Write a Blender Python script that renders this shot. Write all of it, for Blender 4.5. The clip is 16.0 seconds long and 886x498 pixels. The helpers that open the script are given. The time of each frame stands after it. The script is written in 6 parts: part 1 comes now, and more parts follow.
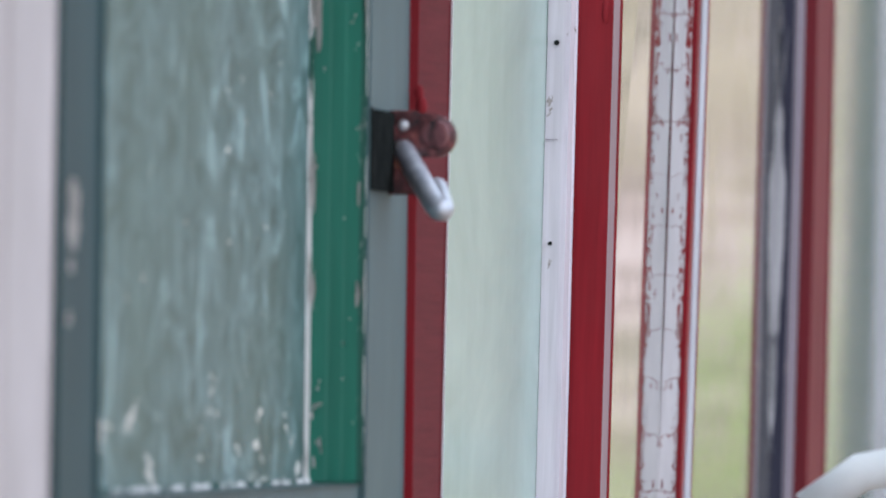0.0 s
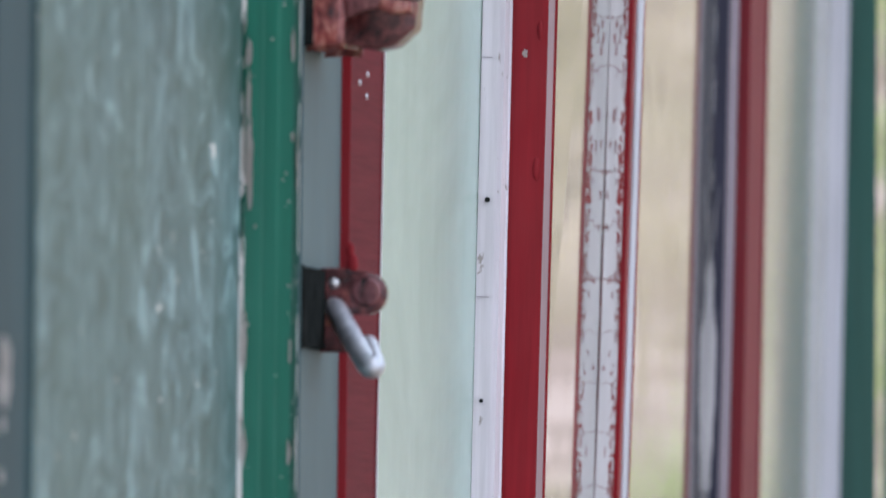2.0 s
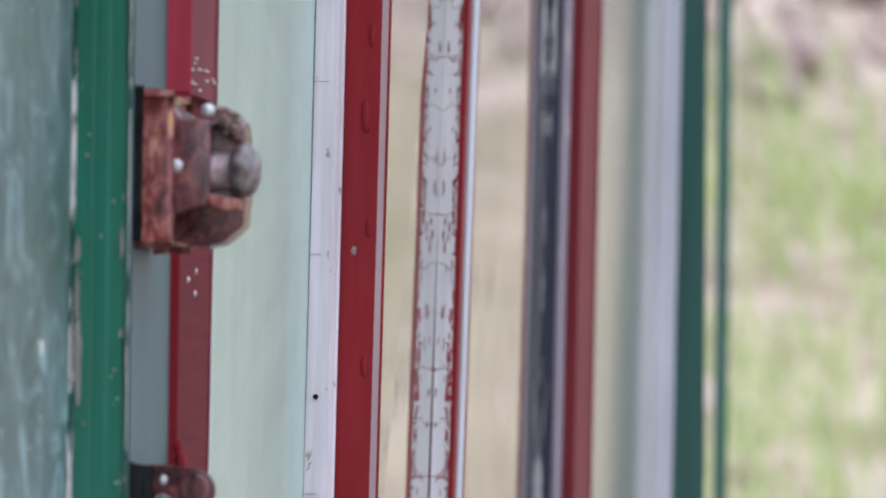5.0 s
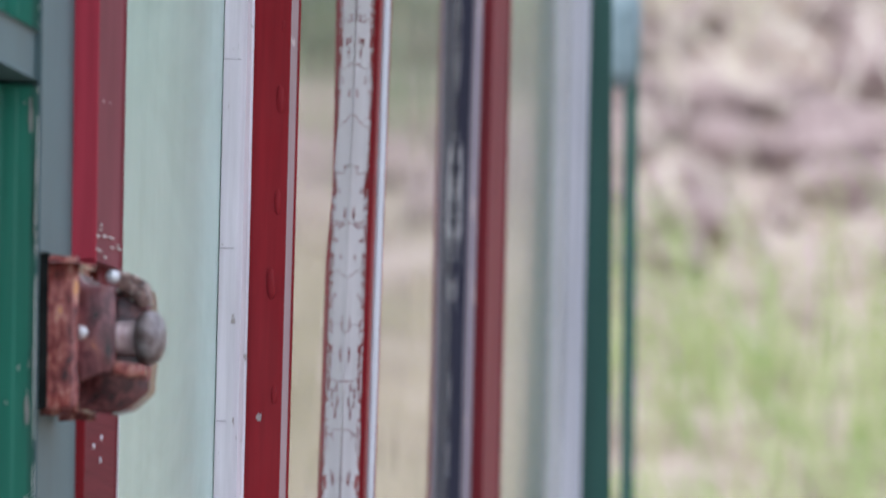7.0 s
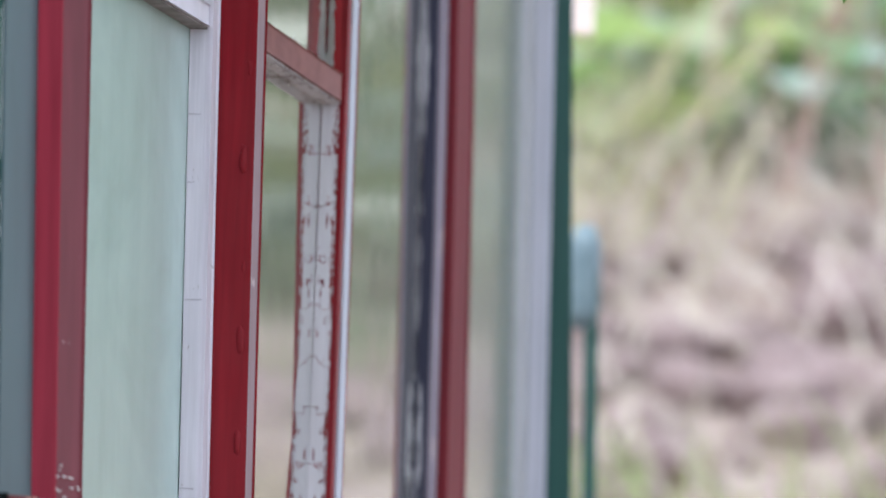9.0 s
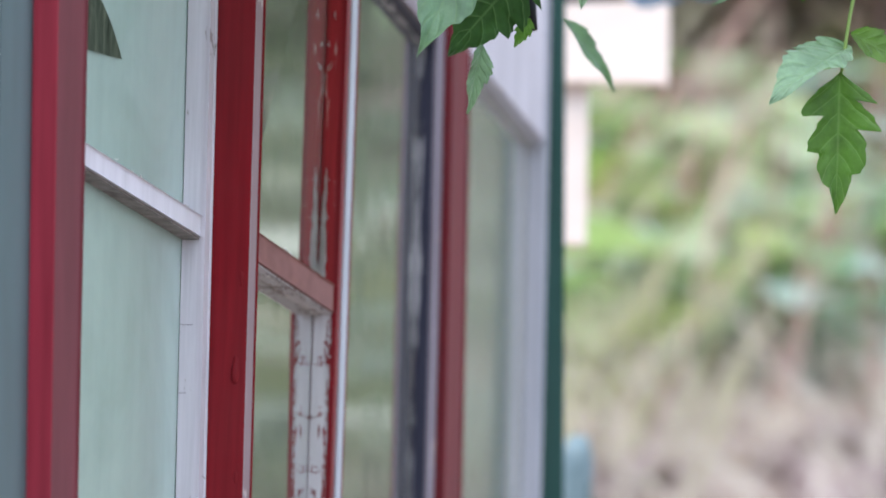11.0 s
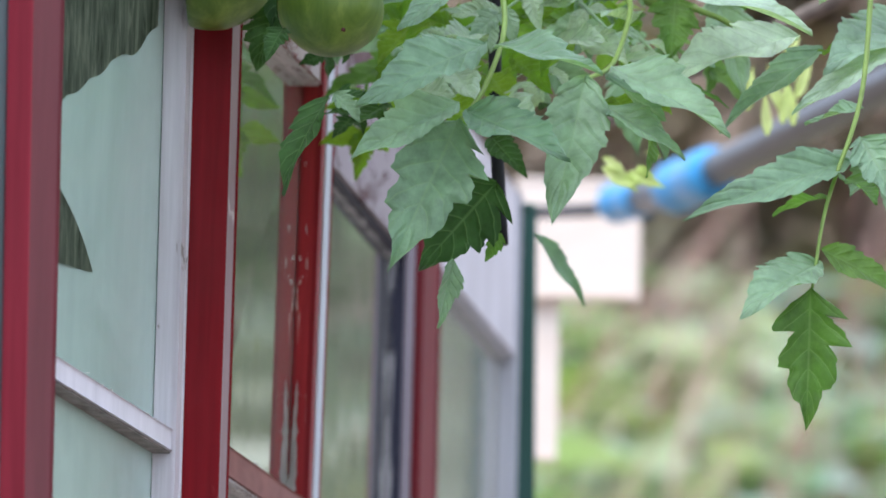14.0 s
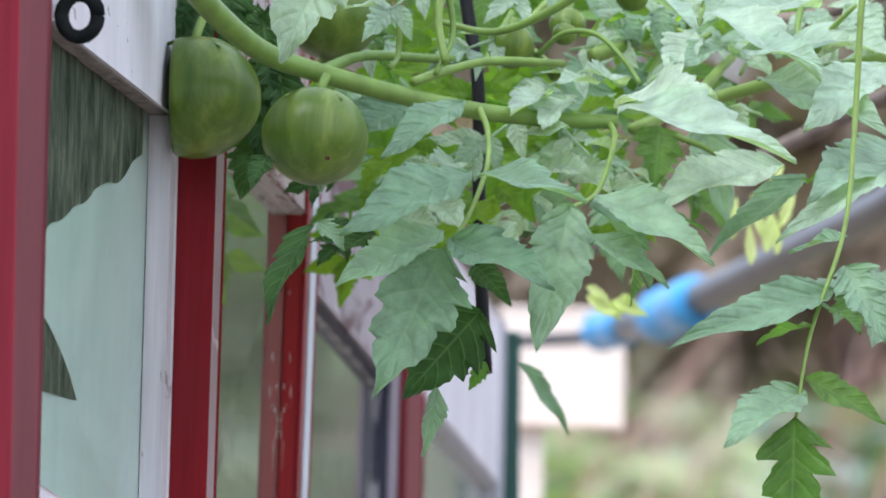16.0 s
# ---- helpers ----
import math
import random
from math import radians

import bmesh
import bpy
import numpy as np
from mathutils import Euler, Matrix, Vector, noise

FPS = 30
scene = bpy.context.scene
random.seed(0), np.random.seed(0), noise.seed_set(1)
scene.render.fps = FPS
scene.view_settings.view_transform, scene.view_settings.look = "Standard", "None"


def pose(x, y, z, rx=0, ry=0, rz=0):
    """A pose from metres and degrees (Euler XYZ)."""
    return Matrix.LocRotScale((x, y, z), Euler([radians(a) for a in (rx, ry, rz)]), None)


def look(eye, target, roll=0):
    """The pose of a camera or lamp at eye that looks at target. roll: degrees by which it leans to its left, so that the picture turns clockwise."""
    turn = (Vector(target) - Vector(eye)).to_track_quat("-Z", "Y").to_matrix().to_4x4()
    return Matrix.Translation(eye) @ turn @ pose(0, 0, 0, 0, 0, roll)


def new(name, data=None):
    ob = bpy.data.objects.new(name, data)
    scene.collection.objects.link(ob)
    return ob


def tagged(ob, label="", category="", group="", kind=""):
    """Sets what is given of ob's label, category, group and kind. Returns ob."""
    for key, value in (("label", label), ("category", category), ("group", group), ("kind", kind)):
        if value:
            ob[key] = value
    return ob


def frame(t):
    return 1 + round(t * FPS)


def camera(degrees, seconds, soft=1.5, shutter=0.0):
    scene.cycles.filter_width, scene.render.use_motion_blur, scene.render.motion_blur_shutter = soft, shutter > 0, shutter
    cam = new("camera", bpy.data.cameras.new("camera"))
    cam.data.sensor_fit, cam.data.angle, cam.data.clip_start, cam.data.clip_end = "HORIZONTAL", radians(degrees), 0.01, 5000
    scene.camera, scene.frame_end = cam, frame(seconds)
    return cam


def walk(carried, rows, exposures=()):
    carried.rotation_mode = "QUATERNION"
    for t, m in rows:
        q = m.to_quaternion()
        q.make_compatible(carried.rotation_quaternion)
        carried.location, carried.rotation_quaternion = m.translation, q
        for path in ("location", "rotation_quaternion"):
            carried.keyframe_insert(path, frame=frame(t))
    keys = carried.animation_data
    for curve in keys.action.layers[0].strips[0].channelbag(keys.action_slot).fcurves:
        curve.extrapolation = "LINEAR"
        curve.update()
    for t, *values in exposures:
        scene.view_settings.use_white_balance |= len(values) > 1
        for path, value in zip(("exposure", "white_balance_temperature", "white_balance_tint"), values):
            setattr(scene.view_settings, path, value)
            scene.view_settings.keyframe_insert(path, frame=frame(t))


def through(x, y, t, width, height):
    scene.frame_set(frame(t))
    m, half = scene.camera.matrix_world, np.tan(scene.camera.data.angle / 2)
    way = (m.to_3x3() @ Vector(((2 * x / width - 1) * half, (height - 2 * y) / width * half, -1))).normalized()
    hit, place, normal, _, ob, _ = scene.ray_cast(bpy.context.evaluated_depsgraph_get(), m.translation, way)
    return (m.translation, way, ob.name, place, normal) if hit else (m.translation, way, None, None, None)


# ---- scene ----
# The camera stands on a tripod with a long lens; it turns and tilts upwards.
cam = camera(4.0, 16.0, 1.5, 0.4)
cam.data.dof.use_dof = True
cam.data.dof.focus_distance = 8.0
cam.data.dof.aperture_fstop = 19.0
EYE = Vector((0, 0, 1.1))
PATH = [
    (0.0, -0.0000, 0.5104, 1.200),
    (0.5, 0.1150, 0.7239, 1.170),
    (1.0, 0.2249, 0.9158, 1.084),
    (1.5, 0.2768, 1.0651, 1.098),
    (2.0, 0.2976, 1.2274, 1.090),
    (2.5, 0.3046, 1.3598, 1.112),
    (3.0, 0.3612, 1.5050, 1.114),
    (3.5, 0.4883, 1.6483, 1.125),
    (4.0, 0.6842, 1.8138, 1.141),
    (4.2, 0.7596, 1.8854, 1.140),
    (6.3, 1.4129, 2.5355, 1.134),
    (6.5, 1.4357, 2.6174, 1.097),
    (7.0, 1.4695, 2.8929, 1.090),
    (7.5, 1.5088, 3.1815, 1.091),
    (8.0, 1.5580, 3.4717, 1.117),
    (8.5, 1.6165, 3.7219, 1.139),
    (9.0, 1.6311, 3.9827, 1.122),
    (9.5, 1.6342, 4.2250, 1.111),
    (10.0, 1.6302, 4.4945, 1.096),
    (10.2, 1.6348, 4.5966, 1.100),
    (12.3, 1.7055, 5.3407, 1.153),
    (12.5, 1.7130, 5.4006, 1.212),
    (13.0, 1.7328, 5.5762, 1.219),
    (13.5, 1.7392, 5.7425, 1.240),
    (14.0, 1.7624, 5.9056, 1.266),
    (14.5, 1.7791, 6.0597, 1.265),
    (15.0, 1.8032, 6.2083, 1.290),
    (15.5, 1.8157, 6.3417, 1.299),
    (16.0, 1.8220, 6.4869, 1.309),
]


def aim(heading, rise, roll):
    a, e = radians(heading), radians(rise)
    return look(EYE, EYE + Vector((math.sin(a) * math.cos(e), math.cos(a) * math.cos(e), math.sin(e))), roll)


walk(cam, [(t, aim(h, e, r)) for t, h, e, r in PATH], [(0, 0.93, 6500, 13), (4.2, 0.92, 6500, 14), (6.4, 0.8, 6450, 14), (10.2, 0.8, 6300, 13), (12.3, 0.68, 6250, 12), (16, 0.82, 6400, 12)])

# ---- light: a bright overcast sky ----
world = bpy.data.worlds.new("sky")
scene.world = world
world.use_nodes = True
wn = world.node_tree.nodes
sky = wn.new("ShaderNodeTexSky")
sky.sky_type = "NISHITA"
sky.sun_disc = False
sky.sun_elevation, sky.sun_rotation = radians(55), radians(150)
sky.dust_density, sky.air_density = 4.0, 1.0
veil = wn.new("ShaderNodeMix")
veil.data_type = "RGBA"
veil.inputs[0].default_value = 0.75
veil.inputs[7].default_value = (8.0, 9.2, 11.2, 1)
world.node_tree.links.new(sky.outputs[0], veil.inputs[6])
world.node_tree.links.new(veil.outputs[2], wn["Background"].inputs[0])
wn["Background"].inputs[1].default_value = 0.11
sun = new("sun", bpy.data.lights.new("sun", "SUN"))
sun.data.energy, sun.data.angle, sun.data.color = 2.0, radians(45), (0.98, 0.98, 1)
sun.matrix_world = look((-4, 5, 8), (0.3, 9, 0))
scene.view_settings.exposure = 0.7

# ---- materials ----


def material(name):
    m = bpy.data.materials.new(name)
    m.use_nodes = True
    return m, m.node_tree.nodes, m.node_tree.links, m.node_tree.nodes["Principled BSDF"]


def tex(nodes, links, scale, size=1.0, detail=5.0, rough=0.6, kind="Noise", warp=0.0):
    """A noise in object coordinates (metres), stretched by scale."""
    co = nodes.new("ShaderNodeTexCoord")
    mp = nodes.new("ShaderNodeMapping")
    mp.inputs["Scale"].default_value = scale
    links.new(co.outputs["Object"], mp.inputs[0])
    n = nodes.new("ShaderNodeTexNoise")
    n.inputs["Scale"].default_value, n.inputs["Detail"].default_value, n.inputs["Roughness"].default_value = size, detail, rough
    n.inputs["Distortion"].default_value = warp
    links.new(mp.outputs[0], n.inputs[0])
    return n


def ramp(nodes, links, source, stops):
    r = nodes.new("ShaderNodeValToRGB")
    while len(r.color_ramp.elements) < len(stops):
        r.color_ramp.elements.new(0.5)
    for e, (at, colour) in zip(r.color_ramp.elements, stops):
        e.position = at
        e.color = (*colour, 1) if len(colour) == 3 else colour
    links.new(source, r.inputs[0])
    return r


def blend(nodes, links, fac, a, b, mode="MIX"):
    m = nodes.new("ShaderNodeMix")
    m.data_type, m.blend_type = "RGBA", mode
    for sock, v in ((0, fac), (6, a), (7, b)):
        if hasattr(v, "is_linked"):
            links.new(v, m.inputs[sock])
        else:
            m.inputs[sock].default_value = v if sock == 0 else (*v, 1)
    return m.outputs[2]


def bump(nodes, links, bsdf, source, strength, distance=0.001):
    b = nodes.new("ShaderNodeBump")
    b.inputs["Strength"].default_value, b.inputs["Distance"].default_value = strength, distance
    links.new(source, b.inputs["Height"])
    links.new(b.outputs[0], bsdf.inputs["Normal"])


def scaled(c, k):
    return tuple(min(1, v * k) for v in c)


def paint(name, colour, rough=0.4, under=(0.5, 0.48, 0.45), flakes=0.68, flake=(9, 70, 22), grain=(17, 140, 6), gloss=0.4, fade=0.12):
    """Old brushed gloss paint on wood, chipped down to an undercoat; flakes near 1: hardly any chips."""
    m, n, l, b = material(name)
    brush = tex(n, l, grain, 1, 6)
    patch = tex(n, l, (2, 9, 4), 1, 4)
    chips = tex(n, l, flake, 1, 6, 0.65, warp=0.4)
    body = ramp(n, l, brush.outputs[0], [(0.3, scaled(colour, 0.8)), (0.7, scaled(colour, 1.15))])
    dull = ramp(n, l, patch.outputs[0], [(0.35, (0, 0, 0)), (0.75, (fade,) * 3)])
    worn = blend(n, l, dull.outputs[0], body.outputs[0], tuple(0.6 * c + 0.4 * 0.3 for c in colour))
    mask = ramp(n, l, chips.outputs[0], [(flakes, (0, 0, 0)), (flakes + 0.02, (1, 1, 1))])
    l.new(blend(n, l, mask.outputs[0], worn, under), b.inputs["Base Color"])
    r = ramp(n, l, patch.outputs[0], [(0.3, (rough,) * 3), (0.8, (min(1, rough + 0.2),) * 3)])
    l.new(blend(n, l, mask.outputs[0], r.outputs[0], (0.9, 0.9, 0.9)), b.inputs["Roughness"])
    b.inputs["Specular IOR Level"].default_value = gloss
    add = n.new("ShaderNodeMath")
    add.operation = "SUBTRACT"
    l.new(brush.outputs[0], add.inputs[0])
    l.new(mask.outputs[0], add.inputs[1])
    bump(n, l, b, add.outputs[0], 0.35, 0.0008)
    return m


def peeling(name, over, under, cover, cell, edge=0.05, rows=0.0, front=None):
    """Paint broken into curling scales: over stays where the noise is below cover; rows: cracks across, that many a metre."""
    m, n, l, b = material(name)
    big = tex(n, l, cell, 1, 8, 0.72, warp=0.8)
    tall = tex(n, l, (0.4 * cell[0], 0.6 * cell[1], 0.12 * cell[2]), 1, 3)
    height = n.new("ShaderNodeMath")
    height.operation = "MULTIPLY_ADD"
    height.inputs[1].default_value = 0.5
    l.new(tall.outputs[0], height.inputs[0])
    l.new(big.outputs[0], height.inputs[2])
    if front:  # more is lost towards the outer edge of the wood
        at = n.new("ShaderNodeSeparateXYZ")
        where = n.new("ShaderNodeTexCoord")
        l.new(where.outputs["Object"], at.inputs[0])
        way = n.new("ShaderNodeMapRange")
        way.inputs[1].default_value, way.inputs[2].default_value, way.inputs[3].default_value, way.inputs[4].default_value = front
        l.new(at.outputs["Y"], way.inputs[0])
        more = n.new("ShaderNodeMath")
        l.new(height.outputs[0], more.inputs[0])
        l.new(way.outputs[0], more.inputs[1])
        height = more
    bare = ramp(n, l, height.outputs[0], [(cover + 0.25, (0, 0, 0)), (cover + 0.27, (1, 1, 1))])
    both = bare.outputs[0]
    if rows:
        co = n.new("ShaderNodeTexCoord")
        wv = n.new("ShaderNodeTexWave")
        wv.bands_direction, wv.wave_profile = "Z", "SAW"
        wv.inputs["Scale"].default_value, wv.inputs["Distortion"].default_value = rows / 3.0, 3.0
        wv.inputs["Detail"].default_value, wv.inputs["Detail Scale"].default_value = 8, 9
        l.new(co.outputs["Object"], wv.inputs[0])
        crack = ramp(n, l, wv.outputs["Fac"], [(edge * 0.4, (0.9, 0.9, 0.9)), (edge, (0, 0, 0))])
        both = blend(n, l, 1.0, bare.outputs[0], crack.outputs[0], "LIGHTEN")
    fine = tex(n, l, (25, 160, 12), 1, 4)
    o = ramp(n, l, fine.outputs[0], [(0.3, scaled(over, 0.82)), (0.7, over)])
    u = ramp(n, l, fine.outputs[0], [(0.3, scaled(under, 0.6)), (0.7, under)])
    l.new(blend(n, l, both, o.outputs[0], u.outputs[0]), b.inputs["Base Color"])
    b.inputs["Roughness"].default_value, b.inputs["Specular IOR Level"].default_value = 0.6, 0.2
    inv = n.new("ShaderNodeMath")
    inv.operation = "SUBTRACT"
    inv.inputs[0].default_value = 1
    l.new(both, inv.inputs[1])
    bump(n, l, b, inv.outputs[0], 0.8, 0.001)
    return m


def brushed(name):
    """Thick teal paint laid on in curling strokes, with chips towards the rail."""
    m, n, l, b = material(name)
    sw = tex(n, l, (12, 40, 21), 1, 2, 0.5, warp=2.6)
    st = tex(n, l, (34, 40, 6), 1, 5, 0.6, warp=0.6)
    both = n.new("ShaderNodeMath")
    both.operation = "MULTIPLY_ADD"
    both.inputs[1].default_value = 0.6
    l.new(st.outputs[0], both.inputs[0])
    l.new(sw.outputs[0], both.inputs[2])
    c = ramp(n, l, both.outputs[0], [(0.6, (0.036, 0.088, 0.082)), (0.76, (0.072, 0.143, 0.14)), (0.86, (0.098, 0.178, 0.178)), (0.96, (0.14, 0.245, 0.245)), (1.03, (0.23, 0.36, 0.36))])
    hair = tex(n, l, (95, 60, 7), 1, 5, 0.65, warp=0.5)
    fine = ramp(n, l, hair.outputs[0], [(0.3, (0.74, 0.78, 0.76)), (0.5, (1, 1, 1)), (0.7, (1.22, 1.2, 1.22))])
    area = tex(n, l, (3.2, 3, 4.5), 1, 3, 0.55, warp=0.8)
    thin = ramp(n, l, area.outputs[0], [(0.4, (0, 0, 0)), (0.62, (0.55, 0.55, 0.55))])
    worn = blend(n, l, thin.outputs[0], blend(n, l, 1.0, c.outputs[0], fine.outputs[0], "MULTIPLY"), (0.042, 0.096, 0.075))
    chips = tex(n, l, (16, 90, 60), 1, 5, 0.7)
    co = n.new("ShaderNodeTexCoord")
    sep = n.new("ShaderNodeSeparateXYZ")
    l.new(co.outputs["Object"], sep.inputs[0])
    low = n.new("ShaderNodeMapRange")
    low.inputs[1].default_value, low.inputs[2].default_value, low.inputs[3].default_value, low.inputs[4].default_value = 1.02, 1.12, 0.06, -0.04
    l.new(sep.outputs["Z"], low.inputs[0])
    add = n.new("ShaderNodeMath")
    l.new(chips.outputs[0], add.inputs[0])
    l.new(low.outputs[0], add.inputs[1])
    mask = ramp(n, l, add.outputs[0], [(0.625, (0, 0, 0)), (0.645, (1, 1, 1))])
    l.new(blend(n, l, mask.outputs[0], worn, (0.6, 0.6, 0.55)), b.inputs["Base Color"])
    b.inputs["Roughness"].default_value, b.inputs["Specular IOR Level"].default_value = 0.45, 0.3
    bump(n, l, b, both.outputs[0], 0.5, 0.002)
    return m


def glass(name, haze, tint, streak=(28, 240, 3), dust=(0.55, 0.58, 0.5), soft=0.03, over=1.0):
    """Old window glass: clear, mirror-like at a slant, wavy, with a thin streaky film of dirt."""
    m, n, l, b = material(name)
    out = n["Material Output"]
    n.remove(b)
    wave = tex(n, l, (3, 3, 1.5), 1, 2)
    drips = tex(n, l, streak, 1, 4)
    bp = n.new("ShaderNodeBump")
    bp.inputs["Strength"].default_value, bp.inputs["Distance"].default_value = 0.25, 0.002
    l.new(wave.outputs[0], bp.inputs["Height"])
    fr = n.new("ShaderNodeFresnel")
    fr.inputs[0].default_value = 1.75
    gl = n.new("ShaderNodeBsdfGlossy")
    gl.inputs["Roughness"].default_value = soft
    l.new(bp.outputs[0], gl.inputs["Normal"])
    tr = n.new("ShaderNodeBsdfTransparent")
    tr.inputs[0].default_value = (*tint, 1)
    gl.inputs[0].default_value = (0.86, 0.87, 0.87, 1)
    film = n.new("ShaderNodeBsdfDiffuse")
    film.inputs[0].default_value = (*dust, 1)
    smear = tex(n, l, (3, 40, 7), 1, 4, 0.6, warp=0.6)
    both = n.new("ShaderNodeMath")
    both.operation = "MULTIPLY_ADD"
    both.inputs[1].default_value = 0.45
    l.new(drips.outputs[0], both.inputs[0])
    l.new(smear.outputs[0], both.inputs[2])
    dirt = ramp(n, l, both.outputs[0], [(0.5, (haze * 0.74,) * 3), (0.95, (haze,) * 3)])
    top = n.new("ShaderNodeMixShader")
    if over < 1:  # a film behind the glass: it mirrors over it
        part_ = n.new("ShaderNodeMath")
        part_.operation = "MULTIPLY"
        part_.inputs[1].default_value = over
        l.new(fr.outputs[0], part_.inputs[0])
        back = n.new("ShaderNodeMixShader")
        l.new(dirt.outputs[0], back.inputs[0])
        l.new(tr.outputs[0], back.inputs[1])
        l.new(film.outputs[0], back.inputs[2])
        l.new(part_.outputs[0], top.inputs[0])
        l.new(back.outputs[0], top.inputs[1])
        l.new(gl.outputs[0], top.inputs[2])
    else:
        mix = n.new("ShaderNodeMixShader")
        l.new(fr.outputs[0], mix.inputs[0])
        l.new(tr.outputs[0], mix.inputs[1])
        l.new(gl.outputs[0], mix.inputs[2])
        l.new(dirt.outputs[0], top.inputs[0])
        l.new(mix.outputs[0], top.inputs[1])
        l.new(film.outputs[0], top.inputs[2])
    l.new(top.outputs[0], out.inputs[0])
    return m


def mottled(name, stops, scale=(8, 8, 8), rough=0.8, relief=0.4, distance=0.01, metal=0.0, spec=0.3, warp=0.3):
    m, n, l, b = material(name)
    a = tex(n, l, scale, 1, 8, 0.65, warp=warp)
    l.new(ramp(n, l, a.outputs[0], stops).outputs[0], b.inputs["Base Color"])
    b.inputs["Roughness"].default_value, b.inputs["Metallic"].default_value = rough, metal
    b.inputs["Specular IOR Level"].default_value = spec
    bump(n, l, b, a.outputs[0], relief, distance)
    return m


def varied(name, a, b_, rough=0.55, through=0.0, scale=(60, 60, 60), spec=0.4):
    """Plant matter that differs from piece to piece."""
    m, n, l, b = material(name)
    info = n.new("ShaderNodeObjectInfo")
    geo = n.new("ShaderNodeNewGeometry")
    add = n.new("ShaderNodeMath")
    add.operation = "ADD"
    l.new(info.outputs["Random"], add.inputs[0])
    l.new(geo.outputs["Random Per Island"], add.inputs[1])
    fr = n.new("ShaderNodeMath")
    fr.operation = "FRACT"
    l.new(add.outputs[0], fr.inputs[0])
    c = ramp(n, l, fr.outputs[0], [(0.0, a), (1.0, b_)])
    g = tex(n, l, scale, 1, 4)
    shade = ramp(n, l, g.outputs[0], [(0.3, (0.75,) * 3), (0.7, (1.1,) * 3)])
    col = blend(n, l, 1.0, c.outputs[0], shade.outputs[0], "MULTIPLY")
    l.new(col, b.inputs["Base Color"])
    b.inputs["Roughness"].default_value = rough
    b.inputs["Specular IOR Level"].default_value = spec
    bump(n, l, b, g.outputs[0], 0.3, 0.001)
    if through:
        tl = n.new("ShaderNodeBsdfTranslucent")
        bright = blend(n, l, 1.0, col, (1.3, 1.5, 0.6), "MULTIPLY")
        l.new(bright, tl.inputs[0])
        mx = n.new("ShaderNodeMixShader")
        mx.inputs[0].default_value = through
        l.new(b.outputs[0], mx.inputs[1])
        l.new(tl.outputs[0], mx.inputs[2])
        l.new(mx.outputs[0], n["Material Output"].inputs[0])
    return m


def veined(name, a, b_, through=0.4, shine=0.5, rough=0.46):
    """Soft hairy tomato leaf: paler veins by the leaf's own across and along, light shining through."""
    m, n, l, b = material(name)
    info, geo = n.new("ShaderNodeObjectInfo"), n.new("ShaderNodeNewGeometry")
    across, along = n.new("ShaderNodeAttribute"), n.new("ShaderNodeAttribute")
    across.attribute_name, along.attribute_name = "across", "along"

    def calc(op, x, y=0.0, z=0.0):
        k = n.new("ShaderNodeMath")
        k.operation = op
        for sock, v in zip(k.inputs, (x, y, z)):
            if hasattr(v, "is_linked"):
                l.new(v, sock)
            else:
                sock.default_value = v
        return k.outputs[0]

    side = calc("ABSOLUTE", across.outputs["Fac"])
    run = calc("MULTIPLY_ADD", side, -0.22, along.outputs["Fac"])
    comb = calc("PINGPONG", calc("MULTIPLY", run, 7.0), 0.5)
    vein = calc("MINIMUM", calc("MULTIPLY", side, 2.2), calc("MULTIPLY", comb, 1.6))
    pick = calc("FRACT", calc("ADD", info.outputs["Random"], geo.outputs["Random Per Island"]))
    c = ramp(n, l, pick, [(0.0, a), (1.0, b_)])
    g = tex(n, l, (45, 45, 45), 1, 6, 0.65)
    shade = ramp(n, l, g.outputs[0], [(0.3, (0.68,) * 3), (0.7, (1.28,) * 3)])
    col = blend(n, l, 1.0, c.outputs[0], shade.outputs[0], "MULTIPLY")
    mask = ramp(n, l, vein, [(0.02, (0.3,) * 3), (0.12, (0, 0, 0))])
    col = blend(n, l, mask.outputs[0], col, (0.22, 0.36, 0.18))
    l.new(col, b.inputs["Base Color"])
    b.inputs["Roughness"].default_value, b.inputs["Specular IOR Level"].default_value = rough, shine
    b.inputs["Sheen Weight"].default_value, b.inputs["Sheen Roughness"].default_value = 0.5 * shine, 0.4
    rel = calc("MULTIPLY_ADD", g.outputs[0], 0.3, calc("MINIMUM", vein, 0.4))
    bump(n, l, b, rel, 0.6, 0.0035)
    tl = n.new("ShaderNodeBsdfTranslucent")
    l.new(blend(n, l, 1.0, col, (1.5, 1.7, 0.6), "MULTIPLY"), tl.inputs[0])
    mx = n.new("ShaderNodeMixShader")
    mx.inputs[0].default_value = through
    l.new(b.outputs[0], mx.inputs[1])
    l.new(tl.outputs[0], mx.inputs[2])
    l.new(mx.outputs[0], n["Material Output"].inputs[0])
    return m


